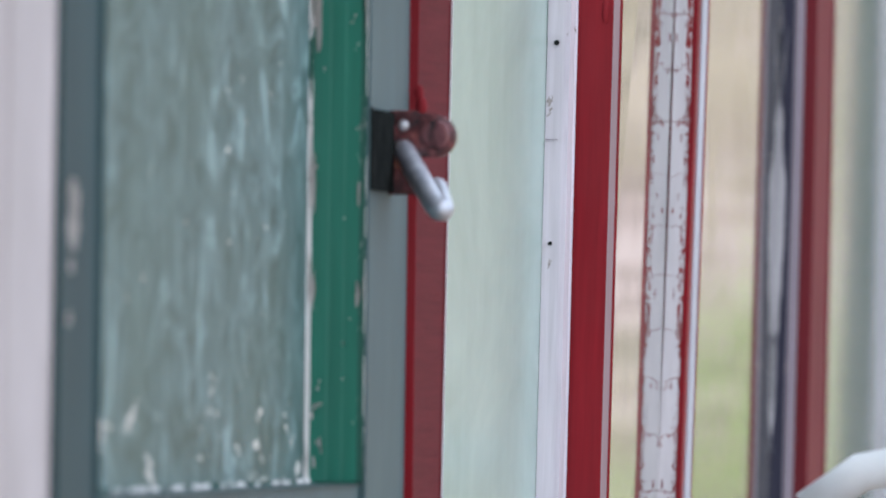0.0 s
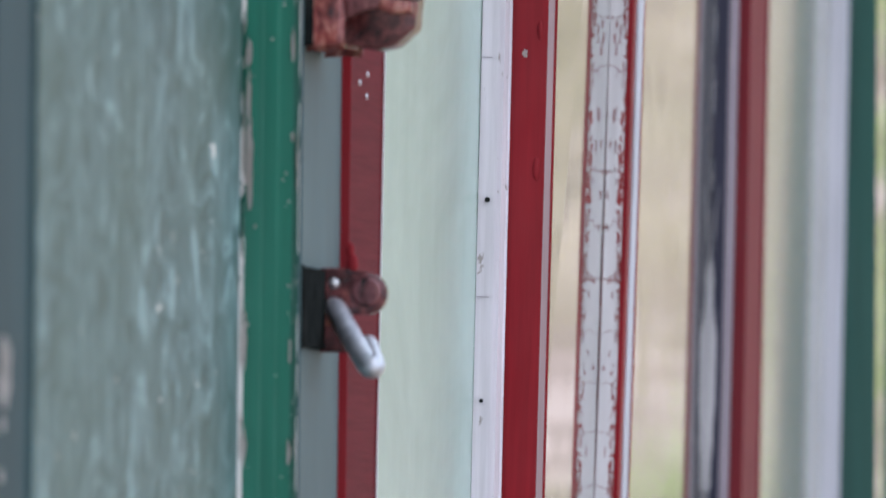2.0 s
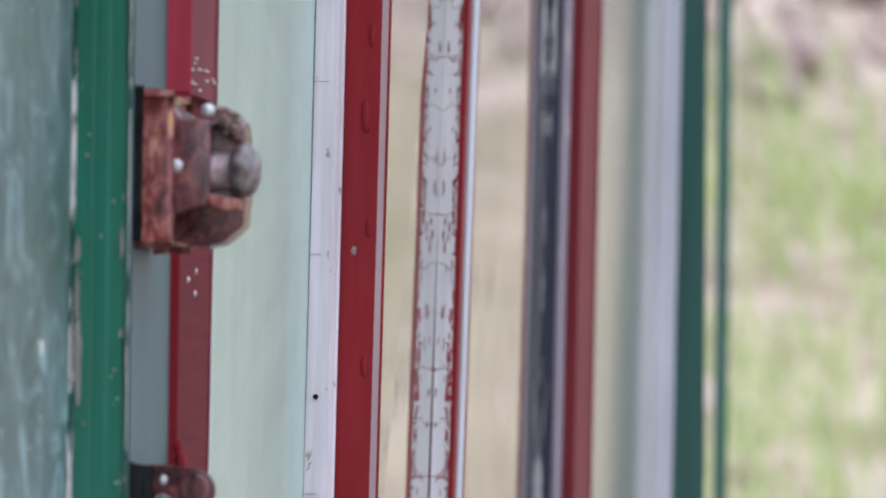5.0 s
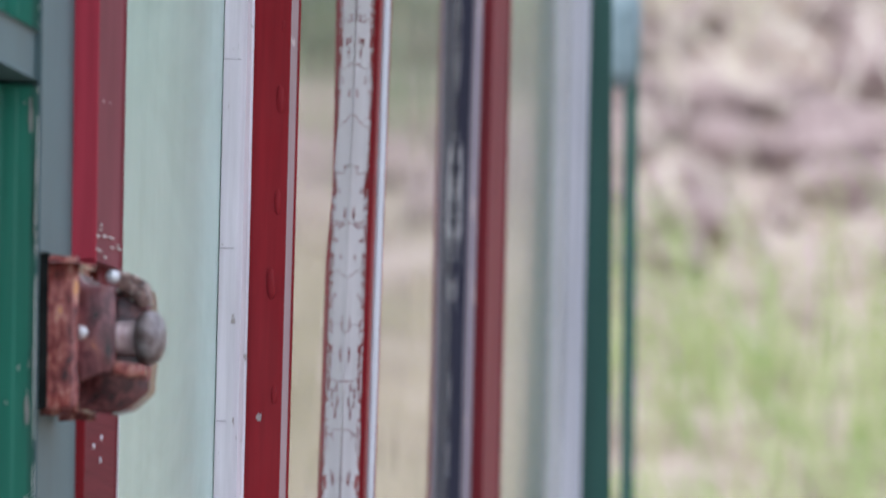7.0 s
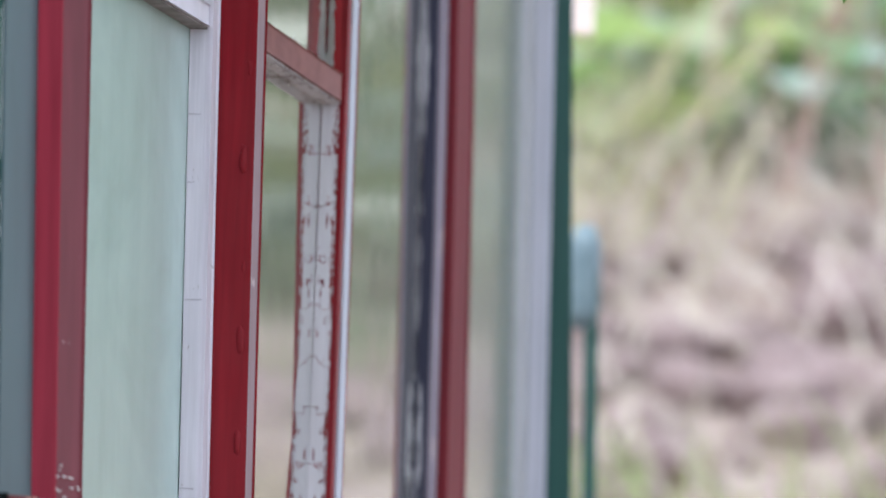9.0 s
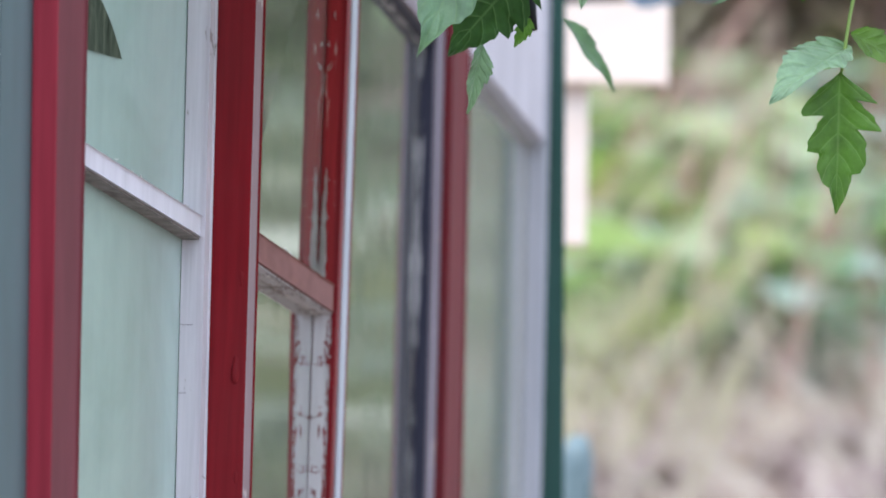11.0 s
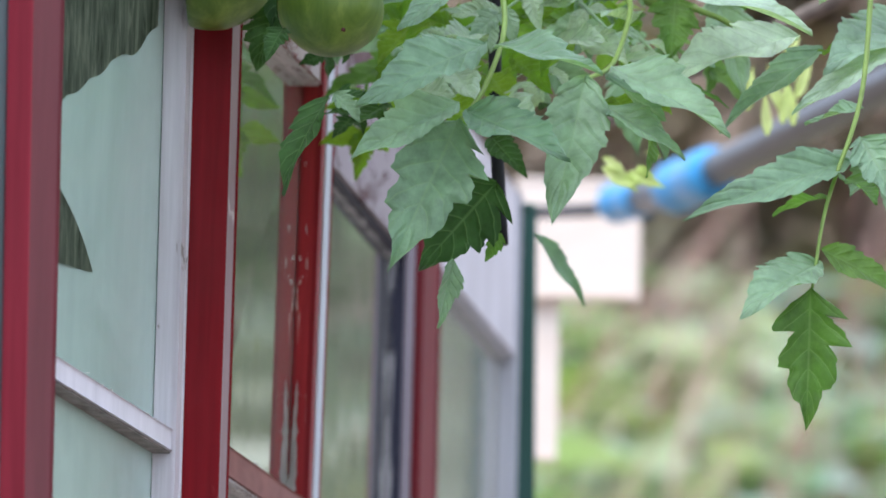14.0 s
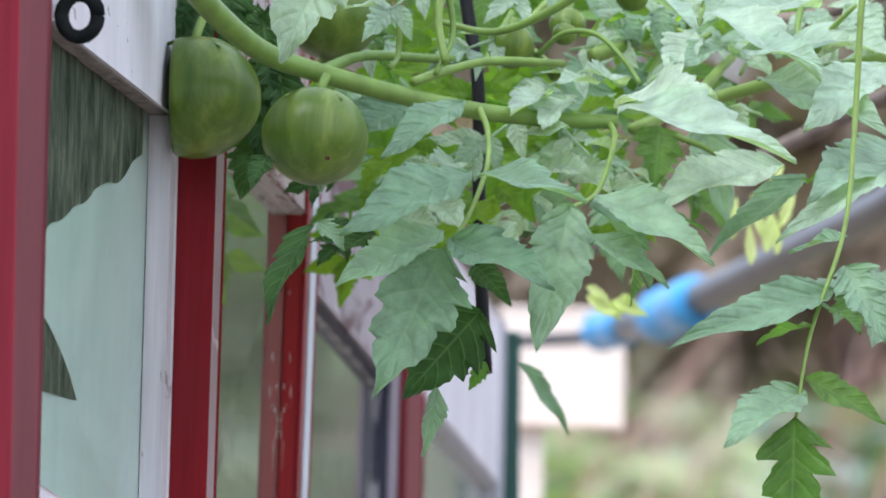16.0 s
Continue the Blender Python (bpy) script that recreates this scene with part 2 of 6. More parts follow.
def ground_cover(name):
    """Bare earth, straw and low moss, in patches of a few metres and of a few centimetres."""
    m, n, l, b = material(name)
    wide = tex(n, l, (0.45, 0.45, 0.45), 1, 5, 0.6, warp=0.5)
    fine = tex(n, l, (6, 6, 6), 1, 8, 0.68, warp=0.4)
    grit = tex(n, l, (60, 60, 60), 1, 4)
    earth = ramp(n, l, fine.outputs[0], [(0.28, (0.09, 0.065, 0.055)), (0.45, (0.28, 0.21, 0.175)), (0.58, (0.45, 0.365, 0.325)), (0.74, (0.31, 0.245, 0.195))])
    moss = ramp(n, l, fine.outputs[0], [(0.3, (0.07, 0.075, 0.035)), (0.5, (0.19, 0.18, 0.1)), (0.7, (0.4, 0.35, 0.25))])
    pick = ramp(n, l, wide.outputs[0], [(0.46, (0, 0, 0)), (0.6, (0.85, 0.85, 0.85))])
    col = blend(n, l, pick.outputs[0], earth.outputs[0], moss.outputs[0])
    dust = ramp(n, l, grit.outputs[0], [(0.3, (0.7,) * 3), (0.7, (1.15,) * 3)])
    l.new(blend(n, l, 1.0, col, dust.outputs[0], "MULTIPLY"), b.inputs["Base Color"])
    b.inputs["Roughness"].default_value, b.inputs["Specular IOR Level"].default_value = 0.9, 0.2
    bump(n, l, b, fine.outputs[0], 0.7, 0.03)
    return m


RED = (0.225, 0.009, 0.015)
M_red = paint("red_gloss_paint", RED, 0.36, (0.5, 0.35, 0.33), 0.76, gloss=0.12)
M_red_grain = paint("red_paint_on_open_grain", (0.27, 0.012, 0.016), 0.45, (0.45, 0.3, 0.27), 0.66, (25, 200, 12), (60, 420, 7), gloss=0.14)
M_teal = paint("grey_teal_paint", (0.054, 0.107, 0.114), 0.45, (0.5, 0.52, 0.5), 0.73, gloss=0.22, fade=0.35)
# Darker copy of the teal: the near stile's lesser light is in the colour.
M_teal_unlit = paint("unlit_teal_paint", (0.022, 0.058, 0.064), 0.5, (0.5, 0.52, 0.5), 0.74, gloss=0.15, fade=0.2)
M_green = paint("green_gloss_paint", (0.008, 0.158, 0.104), 0.26, (0.6, 0.62, 0.6), 0.75, (60, 130, 70))
M_panel = brushed("teal_brushed_panel_paint")
M_white = paint("chalky_white_paint", (0.66, 0.64, 0.69), 0.55, (0.32, 0.29, 0.28), 0.66, (14, 90, 40), gloss=0.3, fade=0.5)
M_strip = paint("crimson_gloss_paint", (0.37, 0.034, 0.058), 0.34, (0.5, 0.35, 0.33), 0.76, gloss=0.15)
M_peel_mauve = peeling("mauve_paint_peeling_to_brown", (0.34, 0.3, 0.32), (0.12, 0.055, 0.06), 0.52, (9, 60, 30))
# Grime plus the shade below bar and head, both in this dark colour.
M_under = mottled("grimy_shaded_underside", [(0.3, (0.1, 0.085, 0.08)), (0.7, (0.3, 0.27, 0.26))], (30, 90, 60), 0.9, 0.4, 0.001)
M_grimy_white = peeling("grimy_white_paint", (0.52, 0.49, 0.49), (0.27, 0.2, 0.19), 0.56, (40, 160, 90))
M_rose = paint("rose_grey_worn_paint", (0.3, 0.21, 0.22), 0.6, (0.5, 0.42, 0.42), 0.66, (14, 90, 30), gloss=0.15, fade=0.4)
M_wine = paint("wine_red_paint", (0.165, 0.018, 0.025), 0.5, (0.4, 0.3, 0.3), 0.76, gloss=0.12)
M_dull_red = paint("dull_purple_red_paint", (0.175, 0.045, 0.054), 0.65, (0.6, 0.5, 0.5), 0.72, (14, 90, 50), gloss=0.06)
M_peel_pink = peeling("pinkish_white_paint_peeling_to_red", (0.5, 0.42, 0.43), (0.26, 0.06, 0.06), 0.54, (40, 90, 60))
M_post = paint("dark_green_paint", (0.01, 0.07, 0.055), 0.45, (0.3, 0.35, 0.33), 0.75)
M_board = mottled("weathered_pale_wood", [(0.25, (0.36, 0.33, 0.32)), (0.75, (0.55, 0.52, 0.52))], (8, 70, 4), 0.75, 0.5, 0.002)
M_peel_white = peeling("white_paint_peeling_to_red", (0.62, 0.61, 0.63), (0.28, 0.03, 0.03), 0.675, (120, 380, 190), 0.03, 26, (-0.0150, -0.0204, -0.09, 0.16))
M_peel_blue = peeling("dark_blue_paint_peeling_to_white", (0.03, 0.032, 0.055), (0.5, 0.5, 0.53), 0.56, (70, 150, 9), front=(0.011, 0.0045, 0.1, -0.16))
M_glass = glass("window_glass", 0.11, (0.86, 0.9, 0.87), dust=(0.56, 0.56, 0.51))
M_glass_haze = glass("hazy_window_glass", 0.8, (0.7, 0.9, 0.82), (9, 240, 1.5), (0.51, 0.685, 0.62), 0.2, 0.38)
M_glass_dull = glass("dull_window_glass", 0.34, (0.86, 0.9, 0.87), (20, 240, 3), (0.47, 0.49, 0.43), 0.1)
M_chalk = peeling("chalky_chipped_edge", (0.8, 0.8, 0.78), (0.02, 0.11, 0.08), 0.5, (30, 90, 20), 0.0)
M_arris = peeling("chipped_paint_edge", (0.03, 0.12, 0.09), (0.62, 0.62, 0.6), 0.6, (30, 90, 20), 0.0)
M_rust = mottled("purple_brown_rusty_iron", [(0.34, (0.015, 0.005, 0.007)), (0.45, (0.085, 0.02, 0.024)), (0.56, (0.18, 0.06, 0.068)), (0.67, (0.3, 0.12, 0.11)), (0.74, (0.5, 0.2, 0.09))], (70, 90, 45), 0.2, 0.35, 0.0008, 0.1, 0.8)
M_tab = mottled("dark_purple_rusty_iron", [(0.34, (0.012, 0.004, 0.005)), (0.5, (0.08, 0.018, 0.02)), (0.62, (0.2, 0.055, 0.055)), (0.72, (0.5, 0.2, 0.12))], (90, 110, 110), 0.22, 0.4, 0.0008, 0.1, 0.7)
M_rust_red = mottled("red_lead_rusty_iron", [(0.34, (0.03, 0.006, 0.008)), (0.43, (0.16, 0.028, 0.025)), (0.52, (0.31, 0.08, 0.068)), (0.6, (0.5, 0.23, 0.18)), (0.66, (0.62, 0.27, 0.07)), (0.72, (0.7, 0.45, 0.4))], (70, 130, 50), 0.2, 0.4, 0.0008, 0.1, 0.8)
M_crumb = mottled("crumbling_rust", [(0.36, (0.03, 0.015, 0.014)), (0.52, (0.16, 0.085, 0.07)), (0.62, (0.4, 0.3, 0.27)), (0.7, (0.8, 0.76, 0.74))], (200, 200, 200), 0.35, 0.8, 0.0012, 0.1, 0.7)
M_zinc = mottled("galvanised_steel", [(0.3, (0.36, 0.39, 0.44)), (0.7, (0.66, 0.69, 0.73))], (120, 120, 120), 0.4, 0.2, 0.0004, 0.7, 0.5)
M_dark_iron = mottled("dark_iron", [(0.3, (0.006, 0.008, 0.008)), (0.7, (0.024, 0.027, 0.026))], (60, 60, 60), 0.7, 0.3, 0.0006, 0, 0.0)
M_knob = mottled("worn_grey_iron", [(0.32, (0.06, 0.035, 0.03)), (0.48, (0.15, 0.125, 0.125)), (0.7, (0.3, 0.28, 0.29))], (110, 110, 110), 0.4, 0.4, 0.0006, 0.3, 0.4)
M_worn_steel = mottled("pinkish_worn_steel", [(0.32, (0.22, 0.12, 0.11)), (0.46, (0.42, 0.34, 0.35)), (0.7, (0.6, 0.54, 0.56))], (90, 110, 60), 0.35, 0.3, 0.0005, 0.3, 0.5)
M_nail = mottled("nail_steel", [(0.3, (0.45, 0.47, 0.5)), (0.7, (0.7, 0.72, 0.75))], (300, 300, 300), 0.4, 0.1, 0.0003, 0.6)
M_inner = mottled("rough_sawn_timber", [(0.3, (0.16, 0.13, 0.1)), (0.7, (0.3, 0.26, 0.2))], (40, 40, 5), 0.8, 0.4, 0.002)
M_soil = ground_cover("garden_soil_and_straw")
M_stone = mottled("pinkish_field_stone", [(0.3, (0.07, 0.05, 0.045)), (0.5, (0.27, 0.2, 0.185)), (0.7, (0.5, 0.4, 0.38))], (9, 9, 9), 0.8, 0.6, 0.01)
M_grass = varied("grass", (0.22, 0.34, 0.1), (0.54, 0.52, 0.36), 0.6, 0.3)
M_dry_grass = varied("dry_tan_grass", (0.36, 0.31, 0.23), (0.6, 0.5, 0.42), 0.7, 0.2)
M_meadow = varied("green_meadow_grass", (0.09, 0.15, 0.075), (0.31, 0.34, 0.22), 0.6, 0.2)
M_straw = varied("dry_stalks", (0.4, 0.34, 0.25), (0.58, 0.53, 0.45), 0.75)
# Shade among the leaves is put into this dark copy of the leaf colour.
M_leaf_shade = veined("shaded_tomato_leaf", (0.035, 0.09, 0.03), (0.06, 0.135, 0.045), 0.3, 0.2, 0.65)
# Light from behind is put into this yellower leaf colour.
M_leaf_lit = veined("backlit_tomato_leaf", (0.08, 0.175, 0.045), (0.14, 0.255, 0.08), 0.6, 0.4, 0.5)
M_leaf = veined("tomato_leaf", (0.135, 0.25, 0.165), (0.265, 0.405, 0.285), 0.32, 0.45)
M_broad = varied("broad_garden_leaf", (0.3, 0.42, 0.32), (0.56, 0.64, 0.42), 0.45, 0.4)
M_broad_dull = varied("dull_garden_leaf", (0.17, 0.22, 0.16), (0.42, 0.42, 0.33), 0.5, 0.15)
M_cool = varied("blue_green_leaf", (0.27, 0.4, 0.36), (0.46, 0.6, 0.55), 0.4, 0.25)
M_yellow = varied("yellow_green_garden_leaf", (0.3, 0.38, 0.18), (0.46, 0.52, 0.28), 0.5, 0.3)
M_young = varied("young_yellow_leaf", (0.48, 0.58, 0.2), (0.62, 0.68, 0.34), 0.5, 0.4)
# Sky light on the upper leaves is put into this paler copy.
M_leaf_pale = veined("skylit_tomato_leaf", (0.25, 0.375, 0.29), (0.46, 0.57, 0.48), 0.32, 0.45)
# Brighter still: the backlit glow is part of this leaf colour.
M_leaf_back = veined("bright_backlit_tomato_leaf", (0.11, 0.22, 0.03), (0.19, 0.32, 0.05), 0.7, 0.25, 0.5)
# Tone of the plant's reflection, painted on sheets over the hazy pane.
M_mirrored = mottled("mirrored_foliage_tone", [(0.32, (0.04, 0.06, 0.036)), (0.5, (0.115, 0.145, 0.1)), (0.68, (0.22, 0.26, 0.18))], (3, 40, 22), 0.9, 0.2, 0.001, 0, 0.04)
M_stalk = varied("dry_reddish_stalk", (0.3, 0.13, 0.1), (0.5, 0.34, 0.3), 0.8)
M_shrub = varied("shrub_leaf", (0.13, 0.22, 0.11), (0.35, 0.46, 0.28), 0.5, 0.3)
M_shrub_dry = varied("browning_shrub_leaf", (0.15, 0.14, 0.1), (0.42, 0.3, 0.24), 0.6, 0.2)
M_shrub_pale = varied("faded_shrub_leaf", (0.28, 0.265, 0.2), (0.58, 0.48, 0.4), 0.6, 0.3)
M_far_white = paint("bluish_white_paint", (0.46, 0.48, 0.53), 0.6, (0.3, 0.29, 0.3), 0.68, (14, 60, 20), gloss=0.3, fade=0.4)
M_batten = paint("brown_red_paint", (0.125, 0.018, 0.023), 0.6, (0.05, 0.008, 0.012), 0.69, (14, 120, 60), (9, 60, 300), gloss=0.05, fade=0.05)
M_dusty = paint("dusty_rose_worn_paint", (0.27, 0.12, 0.105), 0.7, (0.5, 0.45, 0.43), 0.66, (14, 120, 60), (20, 140, 60), gloss=0.1, fade=0.4)
M_brown = paint("brown_mauve_paint", (0.085, 0.055, 0.065), 0.5, (0.4, 0.37, 0.37), 0.7)
M_mauve = paint("mauve_grey_paint", (0.24, 0.21, 0.25), 0.5, (0.45, 0.38, 0.38), 0.6, (8, 60, 12), fade=0.6)
M_pale = paint("pale_blue_grey_paint", (0.5, 0.54, 0.6), 0.4, (0.4, 0.37, 0.37), 0.74)
M_reed = varied("pale_reed", (0.36, 0.38, 0.2), (0.58, 0.5, 0.38), 0.6, 0.2)
M_bare = mottled("bare_weathered_wood_and_glint", [(0.3, (0.4, 0.37, 0.34)), (0.7, (0.68, 0.66, 0.63))], (20, 60, 20), 0.85, 0.5, 0.001)
M_stem = varied("tomato_stem", (0.14, 0.25, 0.045), (0.23, 0.34, 0.085), 0.45)
M_fruit = mottled("unripe_tomato", [(0.34, (0.05, 0.105, 0.012)), (0.5, (0.1, 0.165, 0.022)), (0.68, (0.21, 0.285, 0.055))], (34, 34, 2), 0.34, 0.02, 0.0003, 0, 0.4)
M_pipe = mottled("black_plastic", [(0.3, (0.03, 0.03, 0.036)), (0.7, (0.075, 0.074, 0.085))], (40, 40, 40), 0.34, 0.05, 0.0005, 0, 0.45)
M_strap = mottled("black_rubber", [(0.3, (0.006, 0.006, 0.008)), (0.7, (0.018, 0.018, 0.022))], (60, 60, 60), 0.6, 0.1, 0.0005, 0, 0.2)
M_blue = mottled("blue_plastic", [(0.3, (0.04, 0.28, 0.6)), (0.7, (0.08, 0.38, 0.72))], (20, 20, 20), 0.35, 0.05, 0.0005)
M_card = mottled("pale_plywood", [(0.3, (0.82, 0.69, 0.6)), (0.7, (0.88, 0.78, 0.7))], (6, 6, 20), 0.7, 0.1, 0.001)
M_cap = mottled("pale_teal_plastic", [(0.3, (0.12, 0.18, 0.2)), (0.7, (0.24, 0.33, 0.35))], (20, 20, 20), 0.4, 0.1, 0.001)
M_pvc = mottled("white_plastic", [(0.3, (0.6, 0.66, 0.66)), (0.7, (0.75, 0.8, 0.8))], (10, 10, 10), 0.4, 0.1, 0.001)
M_bark = mottled("bark", [(0.3, (0.11, 0.085, 0.07)), (0.7, (0.32, 0.26, 0.21))], (12, 12, 3), 0.9, 0.6, 0.01)

# ---- building helpers ----
SLANT = radians(6.8)
WALL = Matrix.Translation((0, 7.5, 0)) @ Matrix.Rotation(radians(90) - SLANT, 4, "Z")


def mesh_of(name, bm, mat, smooth=False):
    bmesh.ops.recalc_face_normals(bm, faces=bm.faces)
    me = bpy.data.meshes.new(name)
    bm.to_mesh(me)
    bm.free()
    me.materials.append(mat)
    if smooth:
        for p in me.polygons:
            p.use_smooth = True
    return me


def part(name, bm, mat, parent=None, label="", smooth=False):
    ob = new(name, mesh_of(name, bm, mat, smooth))
    ob.parent = parent
    if label:
        tagged(ob, label)
    return ob


def thing(name, m, label, category, kind="", group=""):
    ob = new(name)
    ob.matrix_world = m
    return tagged(ob, label, category, group, kind)


def bar(s0, s1, p0, p1, z0, z1, bevel=0.002, bm=None, wobble=0.0, cuts=0):
    """A plank in wall terms: along the wall, out from the wall, up. Local y points into the wall."""
    bm = bm or bmesh.new()
    g = bmesh.ops.create_cube(bm, size=1)["verts"]
    for v in g:
        v.co = Vector((s0 + (v.co.x + 0.5) * (s1 - s0), -(p0 + (v.co.y + 0.5) * (p1 - p0)), z0 + (v.co.z + 0.5) * (z1 - z0)))
    if bevel:
        edges = list({e for v in g for e in v.link_edges})
        bmesh.ops.bevel(bm, geom=edges, offset=bevel, segments=2, affect="EDGES", profile=0.6)
    if cuts:
        tall = [e for e in bm.edges if abs(e.verts[0].co.z - e.verts[1].co.z) > 0.8 * (z1 - z0)]
        bmesh.ops.subdivide_edges(bm, edges=tall, cuts=cuts)
        for v in bm.verts:
            v.co += wobble * noise.noise_vector(v.co * 3)
    return bm


def tube(points, radius, sides=10, bm=None, ends=True):
    """A round rod along points; radius may be a list."""
    bm = bm or bmesh.new()
    pts = [Vector(p) for p in points]
    radii = radius if isinstance(radius, (list, tuple)) else [radius] * len(pts)
    rings, side = [], None
    for i, p in enumerate(pts):
        d = (pts[min(i + 1, len(pts) - 1)] - pts[max(i - 1, 0)]).normalized()
        if side is None:
            side = d.orthogonal().normalized()
        side = (side - d * side.dot(d)).normalized()
        up = d.cross(side)
        rings.append([bm.verts.new(p + radii[i] * (math.cos(a) * side + math.sin(a) * up)) for a in [2 * math.pi * k / sides for k in range(sides)]])
    for a, b in zip(rings, rings[1:]):
        for k in range(sides):
            bm.faces.new((a[k], a[(k + 1) % sides], b[(k + 1) % sides], b[k]))
    if ends:
        bm.faces.new(rings[0][::-1])
        bm.faces.new(rings[-1])
    return bm


def smooth_line(points, steps=6):
    """A rounded line through points."""
    p = [Vector(q) for q in points]
    p = [2 * p[0] - p[1], *p, 2 * p[-1] - p[-2]]
    out = []
    for i in range(1, len(p) - 2):
        for k in range(steps):
            t = k / steps
            out.append(0.5 * (2 * p[i] + (p[i + 1] - p[i - 1]) * t + (2 * p[i - 1] - 5 * p[i] + 4 * p[i + 1] - p[i + 2]) * t * t + (3 * p[i] - p[i - 1] - 3 * p[i + 1] + p[i + 2]) * t ** 3))
    return out + [p[-2]]


def lean(degrees, pivot=1.56):
    """A window that leans outwards at its top."""
    return WALL @ Matrix.Translation((0, 0, pivot)) @ Matrix.Rotation(radians(degrees), 4, "X") @ Matrix.Translation((0, 0, -pivot))


def warp(w, s0, s1, near, far, by=0.0, pivot=1.56):
    """Twists a thing that hangs askew: it leans by near degrees at s0 and far degrees at s1, where it also stands out by more."""
    for ob in w.children:
        for v in ob.data.vertices:
            k = (v.co.x - s0) / (s1 - s0)
            v.co.y -= by * k + (v.co.z - pivot) * math.tan(radians(near + (far - near) * k))


# ---- ground: flat by the greenhouse, then a bank that climbs away ----


def rise(x, y):
    h = 0.0
    if y > 12.4:
        d = y - 12.4
        h = 0.3 * min(d, 14.2) ** 2 / (min(d, 14.2) + 1.2) - 0.02 * max(0, min(d - 14.2, 150))
    return h + 0.05 * min(1, abs(y) / 8) * noise.noise((x * 0.8, y * 0.8, 3.1)) * (1 if y > 11 else 0.2)


def spread(lo, hi, fine_lo, fine_hi, step):
    inner = [fine_lo + step * i for i in range(int((fine_hi - fine_lo) / step) + 1)]
    left, right = [], []
    d = step
    x = fine_lo
    while x > lo:
        d *= 1.5
        x -= d
        left.append(max(x, lo))
    d, x = step, inner[-1]
    while x < hi:
        d *= 1.5
        x += d
        right.append(min(x, hi))
    return left[::-1] + inner + right


gx, gy = spread(-1500, 1500, -3, 7, 0.1), spread(-1500, 2000, 10, 32, 0.12)
bm = bmesh.new()
sheet = [[bm.verts.new((x, y, rise(x, y))) for x in gx] for y in gy]
for a, b in zip(sheet, sheet[1:]):
    for i in range(len(gx) - 1):
        bm.faces.new((a[i], a[i + 1], b[i + 1], b[i]))
tagged(part("ground", bm, M_soil, None, "", True), "bare soil and straw on a garden bank", "ground", kind="structure")

# ---- the greenhouse behind the old windows: plinth, end wall, back wall, roof ----


def wall_box(name, label, s0, s1, p0, p1, z0, z1, mat, category="wall"):
    ob = part(name, bar(s0, s1, p0, p1, z0, z1, 0), mat)
    ob.matrix_world = WALL
    return tagged(ob, label, category, kind="structure")


wall_box("wall_plinth", "rough timber plinth under the windows", -3.2, 3.3, -0.12, -0.03, -0.1, 0.86, M_inner)
wall_box("wall_end", "rough timber end wall inside the greenhouse", 3.33, 3.42, -2.2, -0.05, -0.1, 2.3, M_inner)
wall_box("wall_back", "rough timber back wall of the greenhouse", -3.2, 3.42, -2.3, -2.2, -0.1, 2.3, M_inner)
wall_box("wall_near", "rough timber near wall of the greenhouse", -3.3, -3.21, -2.3, -0.05, -0.1, 2.3, M_inner)
wall_box("ceiling", "plain boarded greenhouse roof", -3.3, 3.42, -2.3, -0.09, 2.3, 2.36, M_inner, "ceiling")
wall_box("wall_side", "weathered pale boards beside the window", -3.2, -1.812, -0.05, -0.004, 0.86, 2.3, M_board)

# weathered boards next to the panelled shutter
for s0, s1, p in ((-1.81, -1.738, 0.004), (-1.735, -1.570, 0.0)):
    ob = part("board", bar(s0, s1, -0.03, p, 0.86, 2.3, 0.002), M_board)
    ob.matrix_world = lean(-0.2)
    tagged(ob, "weathered pale grey vertical wooden board", "board", "boards beside the shutter")

# ---- window_1: a panelled shutter in grey-teal and green ----
w1 = thing("window_1", lean(-0.45), "old panelled shutter in teal and green paint", "shutter", "structure")
part("stile", bar(-1.567, -1.428, -0.04, 0, 0.86, 2.28, 0.003), M_teal_unlit, w1, "teal worn stile, its lesser light put into a darker colour")
part("stile", bar(-0.403, -0.193, -0.04, 0, 0.86, 2.28, 0.003), M_teal, w1)
part("rail", bar(-1.430, -0.401, -0.04, -0.001, 0.86, 1.031, 0.003), M_teal, w1)
part("rail", bar(-1.430, -0.401, -0.04, -0.001, 1.548, 1.576, 0.003), M_teal, w1)
part("rail", bar(-1.430, -0.401, -0.04, -0.001, 2.2, 2.28, 0.003), M_teal, w1)
# Lower panel stops short of the rail: the added slot imitates shade there.
part("panel", bar(-1.428, -0.401, -0.042, -0.0292, 1.02, 1.526, 0), M_panel, w1, "teal panel with coarse brush strokes")
part("panel", bar(-1.428, -0.401, -0.042, -0.0292, 1.57, 2.21, 0), M_panel, w1)
# stepped bead round the panel, bright green
for z0, z1 in ((1.032, 1.545), (1.577, 2.199)):
    b = bmesh.new()
    bar(-0.408, -0.4035, -0.0285, -0.003, z0, z1, 0.0012, b)
    bar(-0.4145, -0.408, -0.0285, -0.011, z0, z1, 0.0012, b)
    bar(-0.421, -0.4145, -0.0285, -0.019, z0, z1, 0.0012, b)
    part("bead", b, M_green, w1, "bright green stepped bead")
    part("edge", bar(-0.4245, -0.4212, -0.0288, -0.0272, z0, z1, 0.0004, wobble=0.0008, cuts=40), M_chalk, w1, "chalky white chipped edge")
    part("edge", bar(-0.4062, -0.4028, -0.004, 0.0006, z0, z1, 0.0008, wobble=0.0006, cuts=40), M_arris, w1, "green edge chipped to white")
    part("edge", bar(-0.4036, -0.4016, -0.0012, 0.0012, z0, z1, 0.0005, wobble=0.0008, cuts=60), M_chalk, w1, "chalky white line along the bead")

